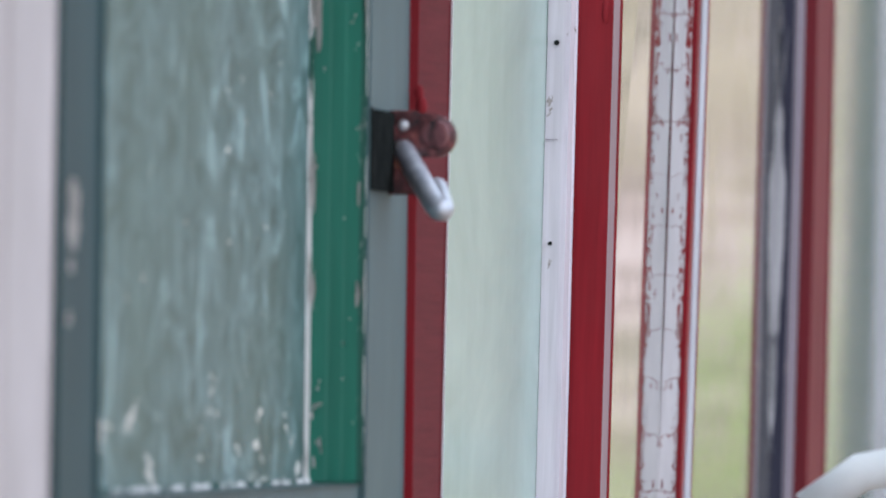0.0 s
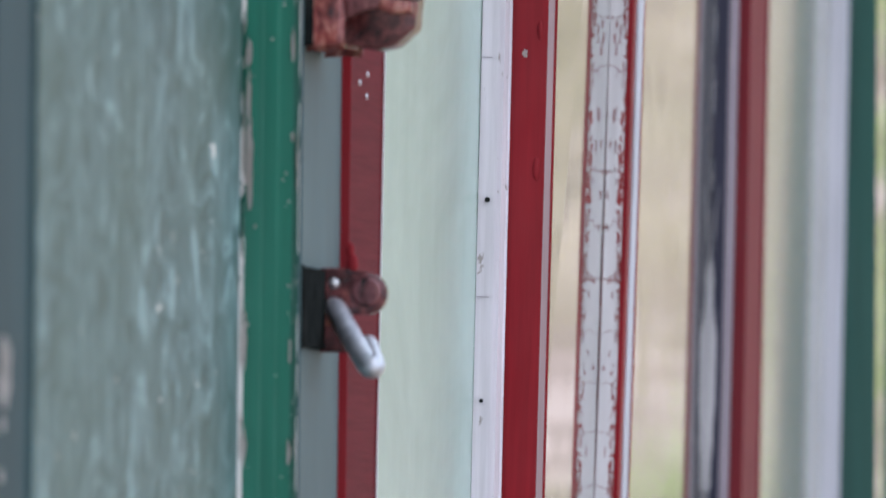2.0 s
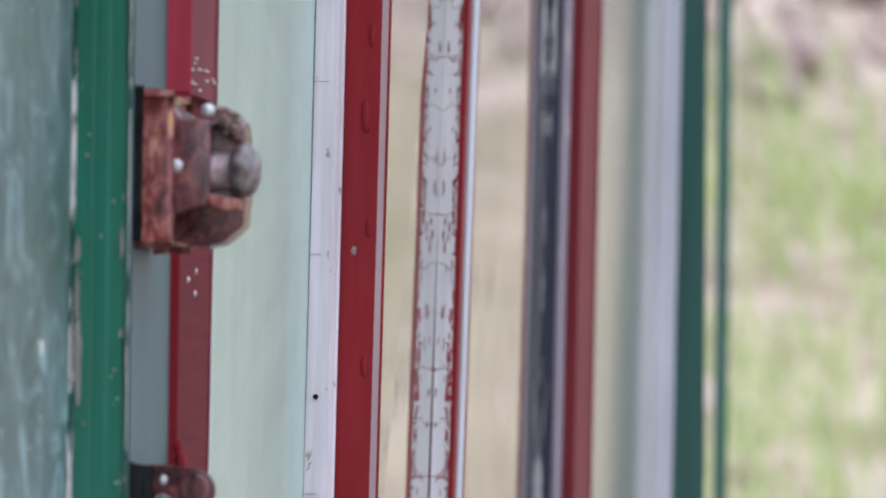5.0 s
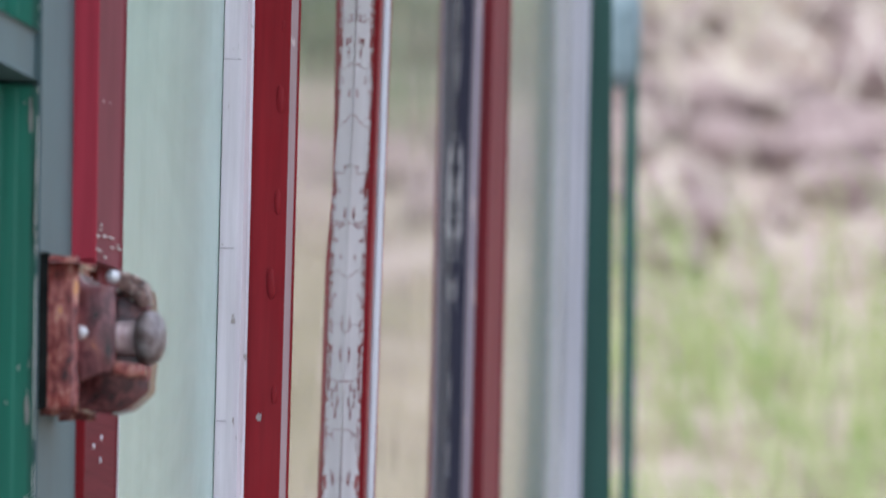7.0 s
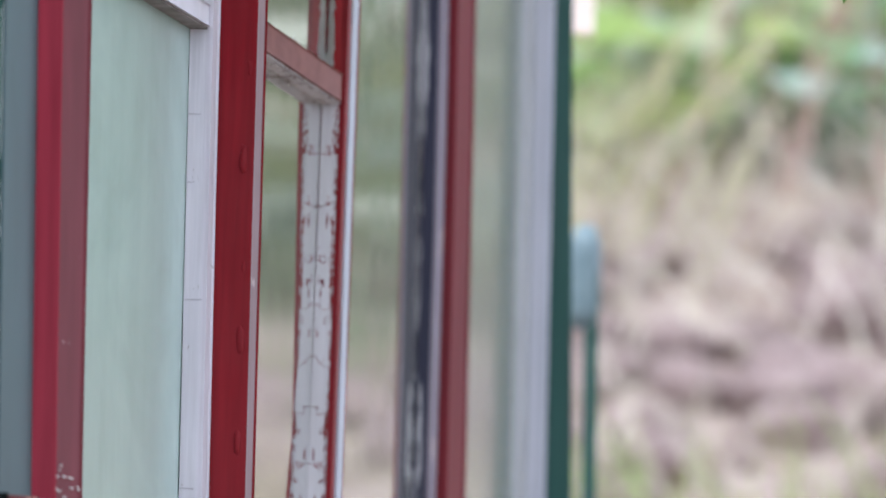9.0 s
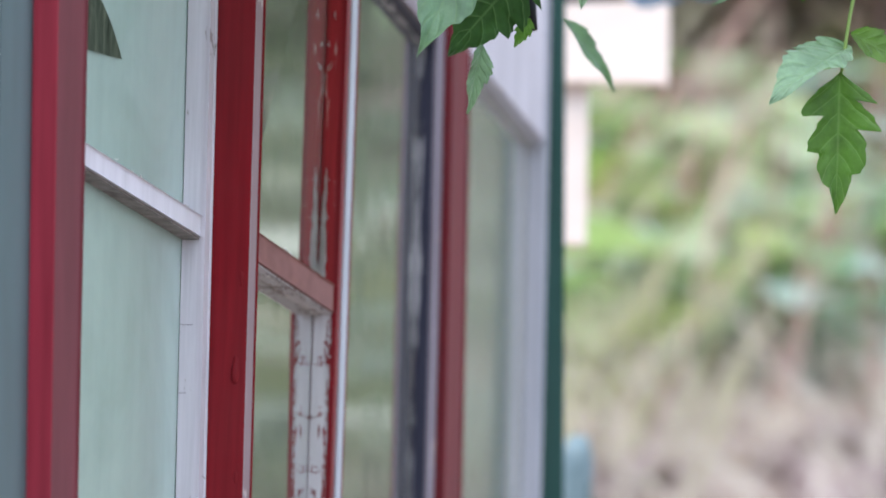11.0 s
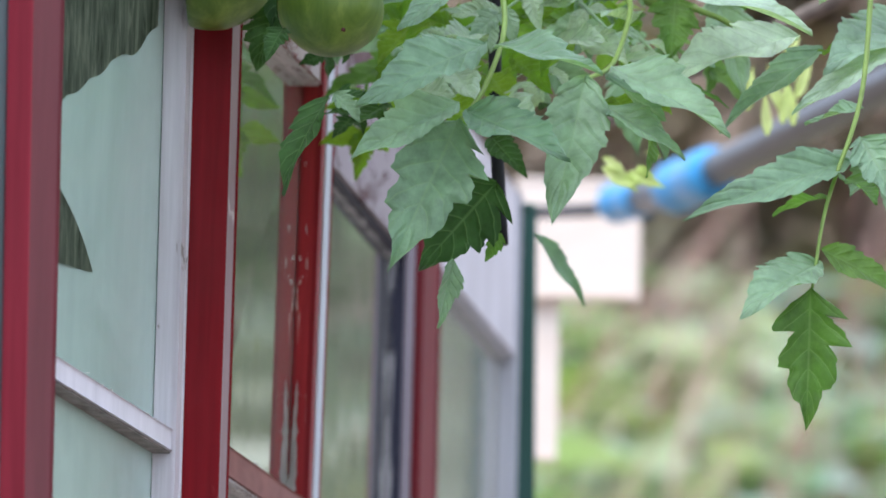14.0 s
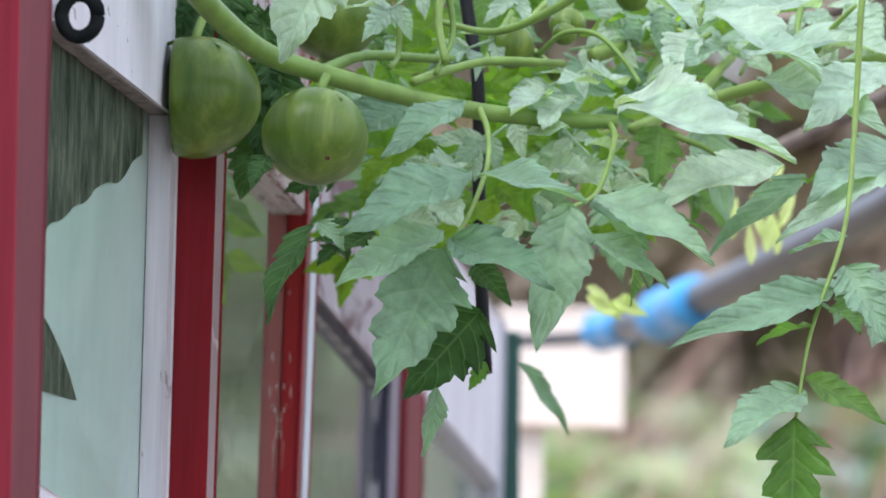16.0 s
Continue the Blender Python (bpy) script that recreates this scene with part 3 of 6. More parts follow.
part("edge", bar(-1.425, -0.425, -0.029, -0.026, 1.0312, 1.0336, 0.0006, wobble=0.0006, cuts=0), M_chalk, w1, "chalky white chipped edge")

# ---- red batten over the joint ----
bt = thing("batten", WALL, "brown-red painted batten with nail heads over the window joint", "batten")
part("board", bar(-0.197, -0.044, 0.0005, 0.0034, 0.86, 2.28, 0.001, wobble=0.0006, cuts=16), M_batten, bt)
part("edge", bar(-0.2005, -0.1972, 0.0005, 0.0042, 0.86, 2.28, 0.0009, wobble=0.0014, cuts=70), M_red, bt, "bright red uneven paint edge")
part("strip", bar(-0.23, -0.224, 0.0033, 0.0108, 1.458, 2.28, 0.003, wobble=0.0008, cuts=12), M_strip, bt, "bright red rounded strip")
part("strip", bar(-0.2238, -0.095, 0.0034, 0.0102, 1.458, 2.28, 0.002, wobble=0.0008, cuts=12), M_dull_red, bt, "dull purple-red worn face of the strip")
for s_, z in ((-0.115, 1.359), (-0.118, 1.346), (-0.15, 1.353)):
    part("nail", tube([(s_, -0.003, z), (s_, -0.0044, z)], [0.002, 0.0015], 8), M_nail, bt, "small bright nail head", True)

for p, z, r in ((0.007, 1.247, 0.0035), (0.0055, 1.255, 0.0028), (0.0085, 1.239, 0.0022)):
    c = bmesh.new()
    bmesh.ops.create_uvsphere(c, u_segments=10, v_segments=7, radius=1)
    for v in c.verts:
        v.co = Vector((-0.200 + 0.6 * r * v.co.x, -p + r * v.co.y, z + 1.6 * r * v.co.z)) + 0.0006 * noise.noise_vector(v.co * 3)
    part("paint_drip", c, M_red, bt, "thick run of bright red paint", True)

part("edge", bar(-0.0438, -0.0424, 0.0004, 0.0045, 0.86, 1.47, 0.0004, wobble=0.0004, cuts=30), M_white, bt, "thin white paint line along the batten")
rg = random.Random(8)
for k in range(11):  # flecks of white on the worn strip above the lock
    s_, z = rg.uniform(-0.21, -0.1), rg.uniform(1.459, 1.48)
    part("paint_fleck", bar(s_, s_ + rg.uniform(0.004, 0.02), 0.0101, 0.0111, z, z + rg.uniform(0.0006, 0.0014), 0), M_bare, bt)
warp(bt, -0.23, -0.044, -0.46, 0.0, 0.003)

# ---- windows ----


def sash(name, label, lean_by, s, p, depths, mats, stiles, head, sill, bars, pane, red_edge=0.002, back=-0.032, sag=0.0, under=None, top=None, head_sag=0.0):
    """A glazed sash: s its two ends, p its face, depths from face to glass pane by pane, stiles their widths,
    bars (bottom, top), sag how far a bar hangs at its near end."""
    left, right, hd, inside = mats
    w = thing(name, lean(lean_by), label, "window", "structure")
    z0, z1 = 0.86, 2.26
    a, b = s[0] + stiles[0], s[1] - stiles[1]

    def hang(bm):
        for v in bm.verts:
            for lo, hi in bars:
                if lo - 0.007 < v.co.z < hi + 0.007:
                    v.co.z -= sag * (b - v.co.x) / (b - a)
            if abs(v.co.z - head) < 0.006:
                v.co.z -= head_sag * (b - v.co.x) / (b - a)
        return bm

    part("stile", bar(s[0], a, back, p, z0, z1, 0.002, wobble=0.0008, cuts=14), left, w)
    part("stile", bar(b, s[1], back, p, z0, z1, 0.002, wobble=0.0008, cuts=14), right, w)
    top_rail = bar(a - 0.001, b + 0.001, back, p - 0.0005, head, z1, 0.002)
    for v in top_rail.verts:
        v.co.z -= head_sag * (b - v.co.x) / (b - a)
    part("head", top_rail, top or hd, w)
    part("bottom_rail", bar(a - 0.001, b + 0.001, back, p - 0.0005, z0, sill, 0.002), hd, w)
    edges = [sill, *[z for pair in bars for z in pair], head]
    for lo, hi in bars:
        part("glazing_bar", hang(bar(a - 0.001, b + 0.001, p - max(depths) - 0.006, p - 0.0006, lo, hi, 0.0015)), hd, w)
    for i in range(0, len(edges), 2):
        depth = depths[min(i // 2, len(depths) - 1)]
        part("pane", hang(bar(a - 0.003, b + 0.003, p - depth - 0.003, p - depth, edges[i] - 0.003, edges[i + 1] + 0.003, 0)), pane, w, "dusty old glass")
        # lining of the rebate at the far stile
        m = inside[min(i // 2, len(inside) - 1)]
        part("glazing_bead", bar(b - 0.0035, b - 0.0003, p - depth + 0.0012, p - red_edge, edges[i] + 0.001, edges[i + 1] - 0.001, 0.001, wobble=0.0012, cuts=30), m, w)
        # On the white sash this lining's dark colour includes the underside shade.
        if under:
            part("glazing_bead", hang(bar(a - 0.0005, b - 0.004, p - depth + 0.0004, p - 0.0014, edges[i + 1] - 0.0016, edges[i + 1] - 0.0004, 0.0004)), under, w, "grimy underside lining, with shade in its colour on the white sash")
        else:
            part("glazing_bead", hang(bar(a - 0.0005, b - 0.004, p - depth + 0.0004, p - 0.003, edges[i + 1] - 0.004, edges[i + 1] - 0.0004, 0.001)), m, w)
    return w


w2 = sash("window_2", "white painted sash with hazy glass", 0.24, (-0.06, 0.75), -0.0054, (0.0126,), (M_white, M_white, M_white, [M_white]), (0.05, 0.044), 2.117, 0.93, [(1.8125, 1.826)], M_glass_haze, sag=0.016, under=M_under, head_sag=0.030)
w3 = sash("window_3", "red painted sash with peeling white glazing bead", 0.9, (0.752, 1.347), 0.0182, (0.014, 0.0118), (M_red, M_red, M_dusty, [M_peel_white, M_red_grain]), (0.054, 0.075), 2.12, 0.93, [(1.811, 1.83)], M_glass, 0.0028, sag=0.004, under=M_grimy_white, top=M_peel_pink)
sash("window_4", "sash with dark blue paint peeling in long flakes", 0.32, (1.36, 2.342), -0.0012, (0.011,), (M_mauve, M_mauve, M_brown, [M_peel_blue]), (0.06, 0.055), 2.107, 0.93, [], M_glass, top=M_peel_mauve)
sash("window_5", "red and white painted sash", 0.1, (2.346, 3.276), 0.007, (0.012,), (M_wine, M_far_white, M_white, [M_far_white]), (0.16, 0.03), 2.12, 0.93, [], M_glass_dull)

part("edge", bar(0.7526, 0.8062, 0.0183, 0.0187, 0.86, 2.26, 0.0001), M_rose, w3, "rose-grey worn front edge")
part("edge", bar(1.309, 1.3475, 0.0184, 0.0194, 0.86, 2.26, 0.0004), M_pale, w3, "pale blue-grey bare edge")
for s_, p, z, r in ((0.752, 0.0135, 1.73, 0.0036), (0.752, 0.0155, 1.66, 0.0018), (0.752, 0.0145, 1.612, 0.0038), (0.752, 0.0145, 1.545, 0.0032), (0.752, 0.0115, 1.492, 0.0042), (0.752, 0.0155, 1.42, 0.0025), (0.752, 0.015, 1.33, 0.003), (0.752, 0.016, 1.79, 0.002)):
    c = bmesh.new()
    bmesh.ops.create_uvsphere(c, u_segments=10, v_segments=7, radius=1)
    for v in c.verts:
        v.co = Vector((s_ + 0.45 * r * v.co.x, -p + 0.8 * r * v.co.y, z + 2.6 * r * v.co.z)) + 0.3 * r * noise.noise_vector((v.co.x + z * 50, v.co.y, v.co.z))
    part("paint_drip", c, M_red, w3, "hardened run of red paint", True)
for z, far in ((1.755, 0.7), (1.7107, 0.4), (1.6345, 1.0), (1.512, 0.8), (1.40, 0.6), (1.245, 0.7)):
    part("crack", bar(0.7019, 0.7026, -0.017, -0.017 + 0.0112 * far, z, z + 0.0004, 0), M_mauve, w2, "hairline crack across the white paint")
part("screw", tube([(0.7022, -(-0.0115), 1.308), (0.7012, -(-0.0115), 1.308)], 0.0018, 10), M_dark_iron, w2, "dark screw head")
part("screw", tube([(0.7022, -(-0.0125), 1.178), (0.7012, -(-0.0125), 1.178)], 0.0014, 10), M_dark_iron, w2, "dark screw head")

verts, faces = [], []
rg = random.Random(12)
for k in range(170):
    low = k < 110
    x, y, z = (rg.uniform(0.95, 1.27), -rg.uniform(0.012, 0.0205), 1.8302) if low else (rg.uniform(0.0, 0.69), -rg.uniform(-0.016, -0.0065), 1.8262)
    z -= (1.272 - x) / 0.496 * 0.004 if low else (0.706 - x) / 0.716 * 0.016
    r = rg.uniform(0.0006, 0.0022)
    n0 = len(verts)
    verts += [(x + r * 3 * rg.uniform(-1, 1), y + r * rg.uniform(-1, 1), z + r * rg.uniform(0, 1.6)) for _ in range(4)]
    faces += [(n0, n0 + 1, n0 + 2), (n0, n0 + 2, n0 + 3), (n0, n0 + 1, n0 + 3), (n0 + 1, n0 + 2, n0 + 3)]
for k in range(120):  # curled scales hanging under the bar of the red sash
    corner = k < 40
    x, y, z = rg.uniform(1.2, 1.268) if corner else rg.uniform(0.8, 1.26), -rg.uniform(0.0055, 0.0165), 1.8092
    z -= (1.272 - x) / 0.496 * 0.004
    r = rg.uniform(0.0006, 0.002)
    n0 = len(verts)
    verts += [(x + r * 3 * rg.uniform(-1, 1), y + r * rg.uniform(-1, 1), z - r * rg.uniform(0, 1.5 if corner else 1.0)) for _ in range(4)]
    faces += [(n0, n0 + 1, n0 + 2), (n0, n0 + 2, n0 + 3), (n0, n0 + 1, n0 + 3), (n0 + 1, n0 + 2, n0 + 3)]
me = bpy.data.meshes.new("paint_flakes")
me.from_pydata(verts, [], faces)
me.materials.append(M_bare)
ob = tagged(new("paint_flakes", me), "loose white paint flakes on and under the glazing bars", "paint flakes", kind="stuff")
ob.matrix_world = lean(0.3)

# corner post of dark green timber
cb = bar(3.278, 3.30, -0.05, 0.0295, 0, 2.25, 0.004)
for v in cb.verts:
    if v.co.y < 0:
        v.co.y += 0.006 if v.co.z > 2 else -0.004
ob = part("corner_post", cb, M_post)
ob.matrix_world = lean(-0.6)
tagged(ob, "dark green painted corner post of the greenhouse", "post")

# ---- the rim lock and the hasp ----
lk = thing("rim_lock", lean(-0.45), "rusty red-brown iron rim lock with a round knob", "lock")
part("backplate", bar(-0.392, -0.296, 0.0004, 0.006, 1.366, 1.452, 0.001), M_dark_iron, lk, "dark iron backplate")
c = bar(-0.385, -0.30, 0.006, 0.0195, 1.366, 1.4475, 0.004)
bmesh.ops.subdivide_edges(c, edges=[e for e in c.edges if e.calc_length() > 0.01], cuts=5, use_grid_fill=True)
for v in c.verts:
    v.co += 0.0012 * noise.noise_vector(v.co * 70) + 0.0004 * noise.noise_vector(v.co * 300)
part("flange", c, M_rust_red, lk, "glossy red and orange rusted flange", True)


def casting(name, outline, s0, s1, bevel, rough, label="", hollow=0.0, mat=None):
    """A cast piece: an outline of (out, up) drawn from s0 to s1; hollow cuts its near lower edge back."""
    c = bmesh.new()
    near = [c.verts.new((s0, -p, z)) for p, z in outline]
    f = c.faces.new(near)
    far = bmesh.ops.extrude_face_region(c, geom=[f])["geom"]
    for v in far:
        if isinstance(v, bmesh.types.BMVert):
            v.co.x = s1
    low = min(z for _, z in outline)
    if hollow:
        for v in near:
            if v.co.z < low + 0.012:
                v.co.z += hollow
    bmesh.ops.bevel(c, geom=c.edges[:], offset=bevel, segments=2, affect="EDGES", profile=0.6)
    bmesh.ops.subdivide_edges(c, edges=[e for e in c.edges if e.calc_length() > 0.006], cuts=3, use_grid_fill=True)
    for v in c.verts:
        v.co += rough * noise.noise_vector(v.co * 150)
    part(name, c, mat or M_rust, lk, label, True)


# front of the case, sweeping down from the flange in a hollow curve; behind it the deeper housing, open below
casting("case", [(0.018, 1.4455), (0.0203, 1.4448), (0.0218, 1.4412), (0.0248, 1.4378), (0.0295, 1.4356), (0.0415, 1.4348), (0.0425, 1.4325), (0.0425, 1.3925), (0.0405, 1.3868), (0.032, 1.3852), (0.024, 1.382), (0.018, 1.377)], -0.374, -0.350, 0.0012, 0.0004)
# Darker rust here carries the shade of the recess and the open underside.
casting("housing", [(0.018, 1.445), (0.03, 1.437), (0.042, 1.436), (0.0585, 1.4355), (0.0602, 1.42), (0.0602, 1.39), (0.0592, 1.377), (0.048, 1.3672), (0.038, 1.3645), (0.018, 1.3675)], -0.349, -0.315, 0.0016, 0.0005, "rusty housing, shade of its hollow put into the dark colour", mat=M_tab)
casting("lip", [(0.041, 1.3935), (0.0505, 1.3925), (0.0592, 1.3912), (0.0588, 1.3852), (0.050, 1.3842), (0.041, 1.3868)], -0.366, -0.348, 0.0012, 0.0005, mat=M_rust_red)
casting("lug", [(0.0425, 1.4452), (0.048, 1.4435), (0.0595, 1.4378), (0.0605, 1.427), (0.0562, 1.4245), (0.052, 1.4285), (0.0435, 1.4325)], -0.366, -0.344, 0.001, 0.0018, "crumbling rusty lug", mat=M_crumb)
ax = Vector((-0.22, -0.975, 0)).normalized()
st = Vector((-0.354, -0.0405, 1.407))
part("stem", tube([st, st + ax * 0.0005, st + ax * 0.0165], [0.0115, 0.0102, 0.0098], 20), M_worn_steel, lk, "pinkish worn metal stem", True)
part("knob", tube([st + ax * d for d in (0.0155, 0.0162, 0.0185, 0.0222, 0.0252, 0.0266, 0.0270, 0.0282, 0.0286)], [0.0108, 0.0136, 0.0152, 0.0152, 0.0136, 0.0118, 0.0088, 0.0078, 0.005], 24), M_knob, lk, "worn grey metal knob", True)
for s_, p, z in ((-0.3755, 0.0235, 1.409), (-0.371, 0.0405, 1.4405)):
    part("nail", tube([(s_ + 0.004, -p, z), (s_, -p, z), (s_ - 0.0015, -p, z)], [0.0042, 0.004, 0.002], 12), M_nail, lk, "bright nail head", True)

hs = thing("hasp", lean(-0.45), "rusty iron hasp with a galvanised staple", "hasp")
part("plate", bar(-0.395, -0.285, 0.0005, 0.003, 1.196, 1.241, 0.0008), M_dark_iron, hs, "dark iron plate")
c = bar(-0.29, -0.282, 0.0, 0.014, 1.196, 1.241, 0.0015)
tube([(-0.29, -0.026, 1.228), (-0.2895, -0.026, 1.228), (-0.2835, -0.026, 1.228), (-0.283, -0.026, 1.228)], [0.010, 0.0122, 0.0122, 0.010], 20, c)
bar(-0.289, -0.283, 0.008, 0.026, 1.217, 1.240, 0.001, c)
part("tab", c, M_tab, hs, "rounded rusty tab")
c = tube([(-0.29, -0.0265, 1.229), (-0.2915, -0.0265, 1.229)], [0.0085, 0.0075], 18)
bar(-0.2925, -0.2912, 0.0215, 0.0315, 1.2275, 1.231, 0.0004, c)
part("screw", c, M_rust, hs, "rusty slotted screw")
part("rivet", tube([(-0.29, -0.008, 1.234), (-0.292, -0.008, 1.234)], [0.0035, 0.002], 10), M_nail, hs, "", True)
part("staple", tube(smooth_line([(-0.284, -0.0065, 1.2225), (-0.31, -0.0185, 1.2065), (-0.338, -0.0315, 1.1895), (-0.345, -0.0355, 1.1855), (-0.341, -0.0372, 1.1868), (-0.30, -0.0285, 1.1985)], 6), 0.0062, 14), M_zinc, hs, "bright galvanised staple", True)

# bare wood where the paint has come off
def chip(parent, s, p, z, ws, hz, seed):
    rg = random.Random(seed)
    c = bmesh.new()
    ring = []
    for k in range(18):
        a = 2 * math.pi * k / 18
        r = 0.7 + 0.5 * rg.random()
        ring.append(c.verts.new((s + ws * r * math.cos(a), -p - 0.0004, z + hz * r * math.sin(a))))
    f = c.faces.new(ring)
    bmesh.ops.solidify(c, geom=[f], thickness=0.0006)
    part("paint_chip", c, M_bare, parent, "bare patch where the paint flaked off; on the lock, a painted glint")


def chip_side(parent, s, p, z, wp, hz, seed, mat=None):
    """A bare patch, on the lock a painted glint, on a face that looks along the wall."""
    rg = random.Random(seed)
    c = bmesh.new()
    ring = []
    for k in range(16):
        a = 2 * math.pi * k / 16
        r = 0.6 + 0.6 * rg.random()
        ring.append(c.verts.new((s - 0.0004, -p - wp * r * math.cos(a), z + hz * r * math.sin(a))))
    f = c.faces.new(ring)
    bmesh.ops.solidify(c, geom=[f], thickness=0.0004)
    part("paint_chip", c, mat or M_bare, parent, "patch where the paint flaked off; on the lock, a painted glint")


rg = random.Random(31)
for k in range(16):
    chip_side(w1, -0.4248, -0.0274, rg.uniform(1.04, 1.53), rg.uniform(0.0004, 0.001), rg.uniform(0.003, 0.02), 40 + k)
for k in range(5):
    chip_side(w1, -0.4085, -0.0022, rg.uniform(1.04, 1.54), rg.uniform(0.0005, 0.0012), rg.uniform(0.002, 0.012), 70 + k)
for k in range(9):
    chip_side(w1, -0.4215, rg.uniform(-0.0255, -0.0195), rg.uniform(1.04, 1.54), rg.uniform(0.0003, 0.0008), rg.uniform(0.0005, 0.0018), 90 + k)
    chip_side(w1, -0.4085, rg.uniform(-0.011, -0.003), rg.uniform(1.04, 1.54), rg.uniform(0.0003, 0.0008), rg.uniform(0.0005, 0.0018), 120 + k)
for k in range(9):
    chip_side(w1, -0.4215, rg.uniform(-0.027, -0.0195), rg.uniform(1.033, 1.09), rg.uniform(0.0006, 0.0016), rg.uniform(0.001, 0.004), 160 + k)
for p, z, wp, hz in ((-0.0245, 1.297, 0.0022, 0.026), (-0.0252, 1.3605, 0.0016, 0.009), (-0.0258, 1.1995, 0.001, 0.02), (-0.0255, 1.1395, 0.0012, 0.012), (-0.0252, 1.335, 0.0012, 0.016)):
    chip_side(w1, -0.4222, p, z, wp, hz, int(z * 1000), M_bare)
for p, z in ((-0.0132, 1.3675), (-0.0054, 1.2927), (-0.0035, 1.2769), (-0.0034, 1.2298), (-0.0105, 1.1794)):
    chip_side(w1, -0.4150 if p < -0.011 else -0.4086, p, z, 0.0008, 0.001, int(z * 1000))
# Pale specks on the lug are painted glints.
for k in range(6):
    chip_side(lk, -0.3672, rg.uniform(0.044, 0.059), rg.uniform(1.428, 1.441), 0.0008, 0.0009, 180 + k)
for z, wp, hz in ((1.842, 0.0034, 0.014), (1.858, 0.0026, 0.016), (1.876, 0.0018, 0.018), (1.896, 0.001, 0.014)):
    chip_side(w3, 1.2684, 0.009 + 0.02 * (z - 1.842), z, wp, hz, int(z * 1000))
for k in range(9):
    chip_side(w3, 1.2684, rg.uniform(0.0077, 0.0127), rg.uniform(1.84, 2.1), rg.uniform(0.0002, 0.0006), rg.uniform(0.0006, 0.004), 300 + k)
for k in range(34):
    chip_side(w3, 1.2684, rg.uniform(0.0064, 0.0128), rg.uniform(1.0, 1.8), rg.uniform(0.0003, 0.0007), rg.uniform(0.0015, 0.006), 400 + k, M_red)
chip_side(w3, 0.7522, 0.006, 1.405, 0.0018, 0.003, 190)
chip(w1, -1.51, 0.0003, 1.166, 0.020, 0.019, 1)
chip(w1, -1.516, 0.0003, 1.142, 0.008, 0.004, 2)
chip(w1, -1.52, 0.0003, 1.117, 0.008, 0.004, 3)
chip(bt, -0.047, 0.0034, 1.06, 0.02, 0.01, 4)
chip(w1, -0.398, 0.0004, 1.14, 0.010, 0.012, 5)
chip(w1, -0.399, 0.0004, 1.30, 0.012, 0.02, 6)
chip(w1, -0.399, 0.0004, 1.47, 0.012, 0.055, 7)
chip(w1, -0.399, 0.0004, 1.39, 0.009, 0.02, 8)

warp(w3, 0.752, 1.347, -0.5, 0.0, 0.0058)

hk = thing("hook_eye", lean(0.15), "dark iron screw eye on the white head", "hook")
part("ring", tube([(0.06, -0.0106 - 0.011 * math.cos(a), 2.095 + 0.013 * math.sin(a)) for a in [i * math.pi / 8 for i in range(17)]], 0.0045, 8), M_dark_iron, hk, "", True)

# ---- beyond the corner: second post, cap, board, pipes ----
ob = part("steel_post", bar(-0.006, 0.006, -0.02, 0.02, 0, 1.93, 0.001), M_post)
ob.matrix_world = Matrix.Translation((0.5045, 12.2, 0)) @ Matrix.Rotation(radians(-0.4), 4, "Y")
tagged(ob, "dark green steel post in the garden", "post")
cp = part("bottle_cap", tube([(0, 0, 0), (0, 0, 0.02), (0, 0, 0.08), (0, 0, 0.1)], [0.012, 0.015, 0.015, 0.009], 14), M_cap, None, "", True)
cp.matrix_world = Matrix.Translation((0.4845, 12.19, 1.875))
tagged(cp, "pale teal plastic bottle over the post", "bottle")

cd = thing("sign_board", Matrix.Identity(4), "blank pale plywood board hung from the water pipe", "board")
part("panel", bar(12.47, 12.485000000000001, 0.459, 0.576, 2.347, 2.461, 0.003), M_card, cd)
part("batten", bar(12.486, 12.506, 0.473, 0.499, 2.187, 2.451, 0.002), M_card, cd)
for o in cd.children:
    o.matrix_basis = Matrix.Rotation(radians(90), 4, "Z")
pp = thing("water_pipe", Matrix.Identity(4), "black plastic irrigation pipe with blue couplings", "pipe")
part("pipe", tube([(0.40, 12.40, 2.412), (0.458, 12.36, 2.417), (0.526, 12.36, 2.421), (0.551, 12.30, 2.423)], 0.0065, 12), M_pipe, pp, "", True)
part("pipe", tube([(0.551, 12.30, 2.423), (0.599, 12.00, 2.408), (0.747, 11.20, 2.422), (0.887, 10.40, 2.447)], 0.0168, 14), M_pipe, pp, "", True)
for a, e, r in (((0.545, 12.33, 2.425), (0.569, 12.19, 2.418), 0.0205), ((0.589, 12.07, 2.412), (0.622, 11.87, 2.409), 0.026)):
    a, e = Vector(a), Vector(e)
    part("coupling", tube([a.lerp(e, k) for k in (0, 0.12, 0.3, 0.34, 0.66, 0.7, 0.88, 1)], [0.8 * r, r, r, 0.9 * r, 0.9 * r, r, r, 0.8 * r], 18), M_blue, pp, "blue plastic coupling", True)
wp = part("hose", tube([(0.262, 9.0, 1.0), (0.30, 9.0, 1.028), (0.36, 9.0, 1.04), (0.45, 9.0, 1.03), (0.6, 9.0, 0.9), (0.65, 9.0, 0.0)], 0.014, 12), M_pvc, None, "", True)
tagged(wp, "white plastic hose beside the wall", "hose")


# ---- the tomato plant ----


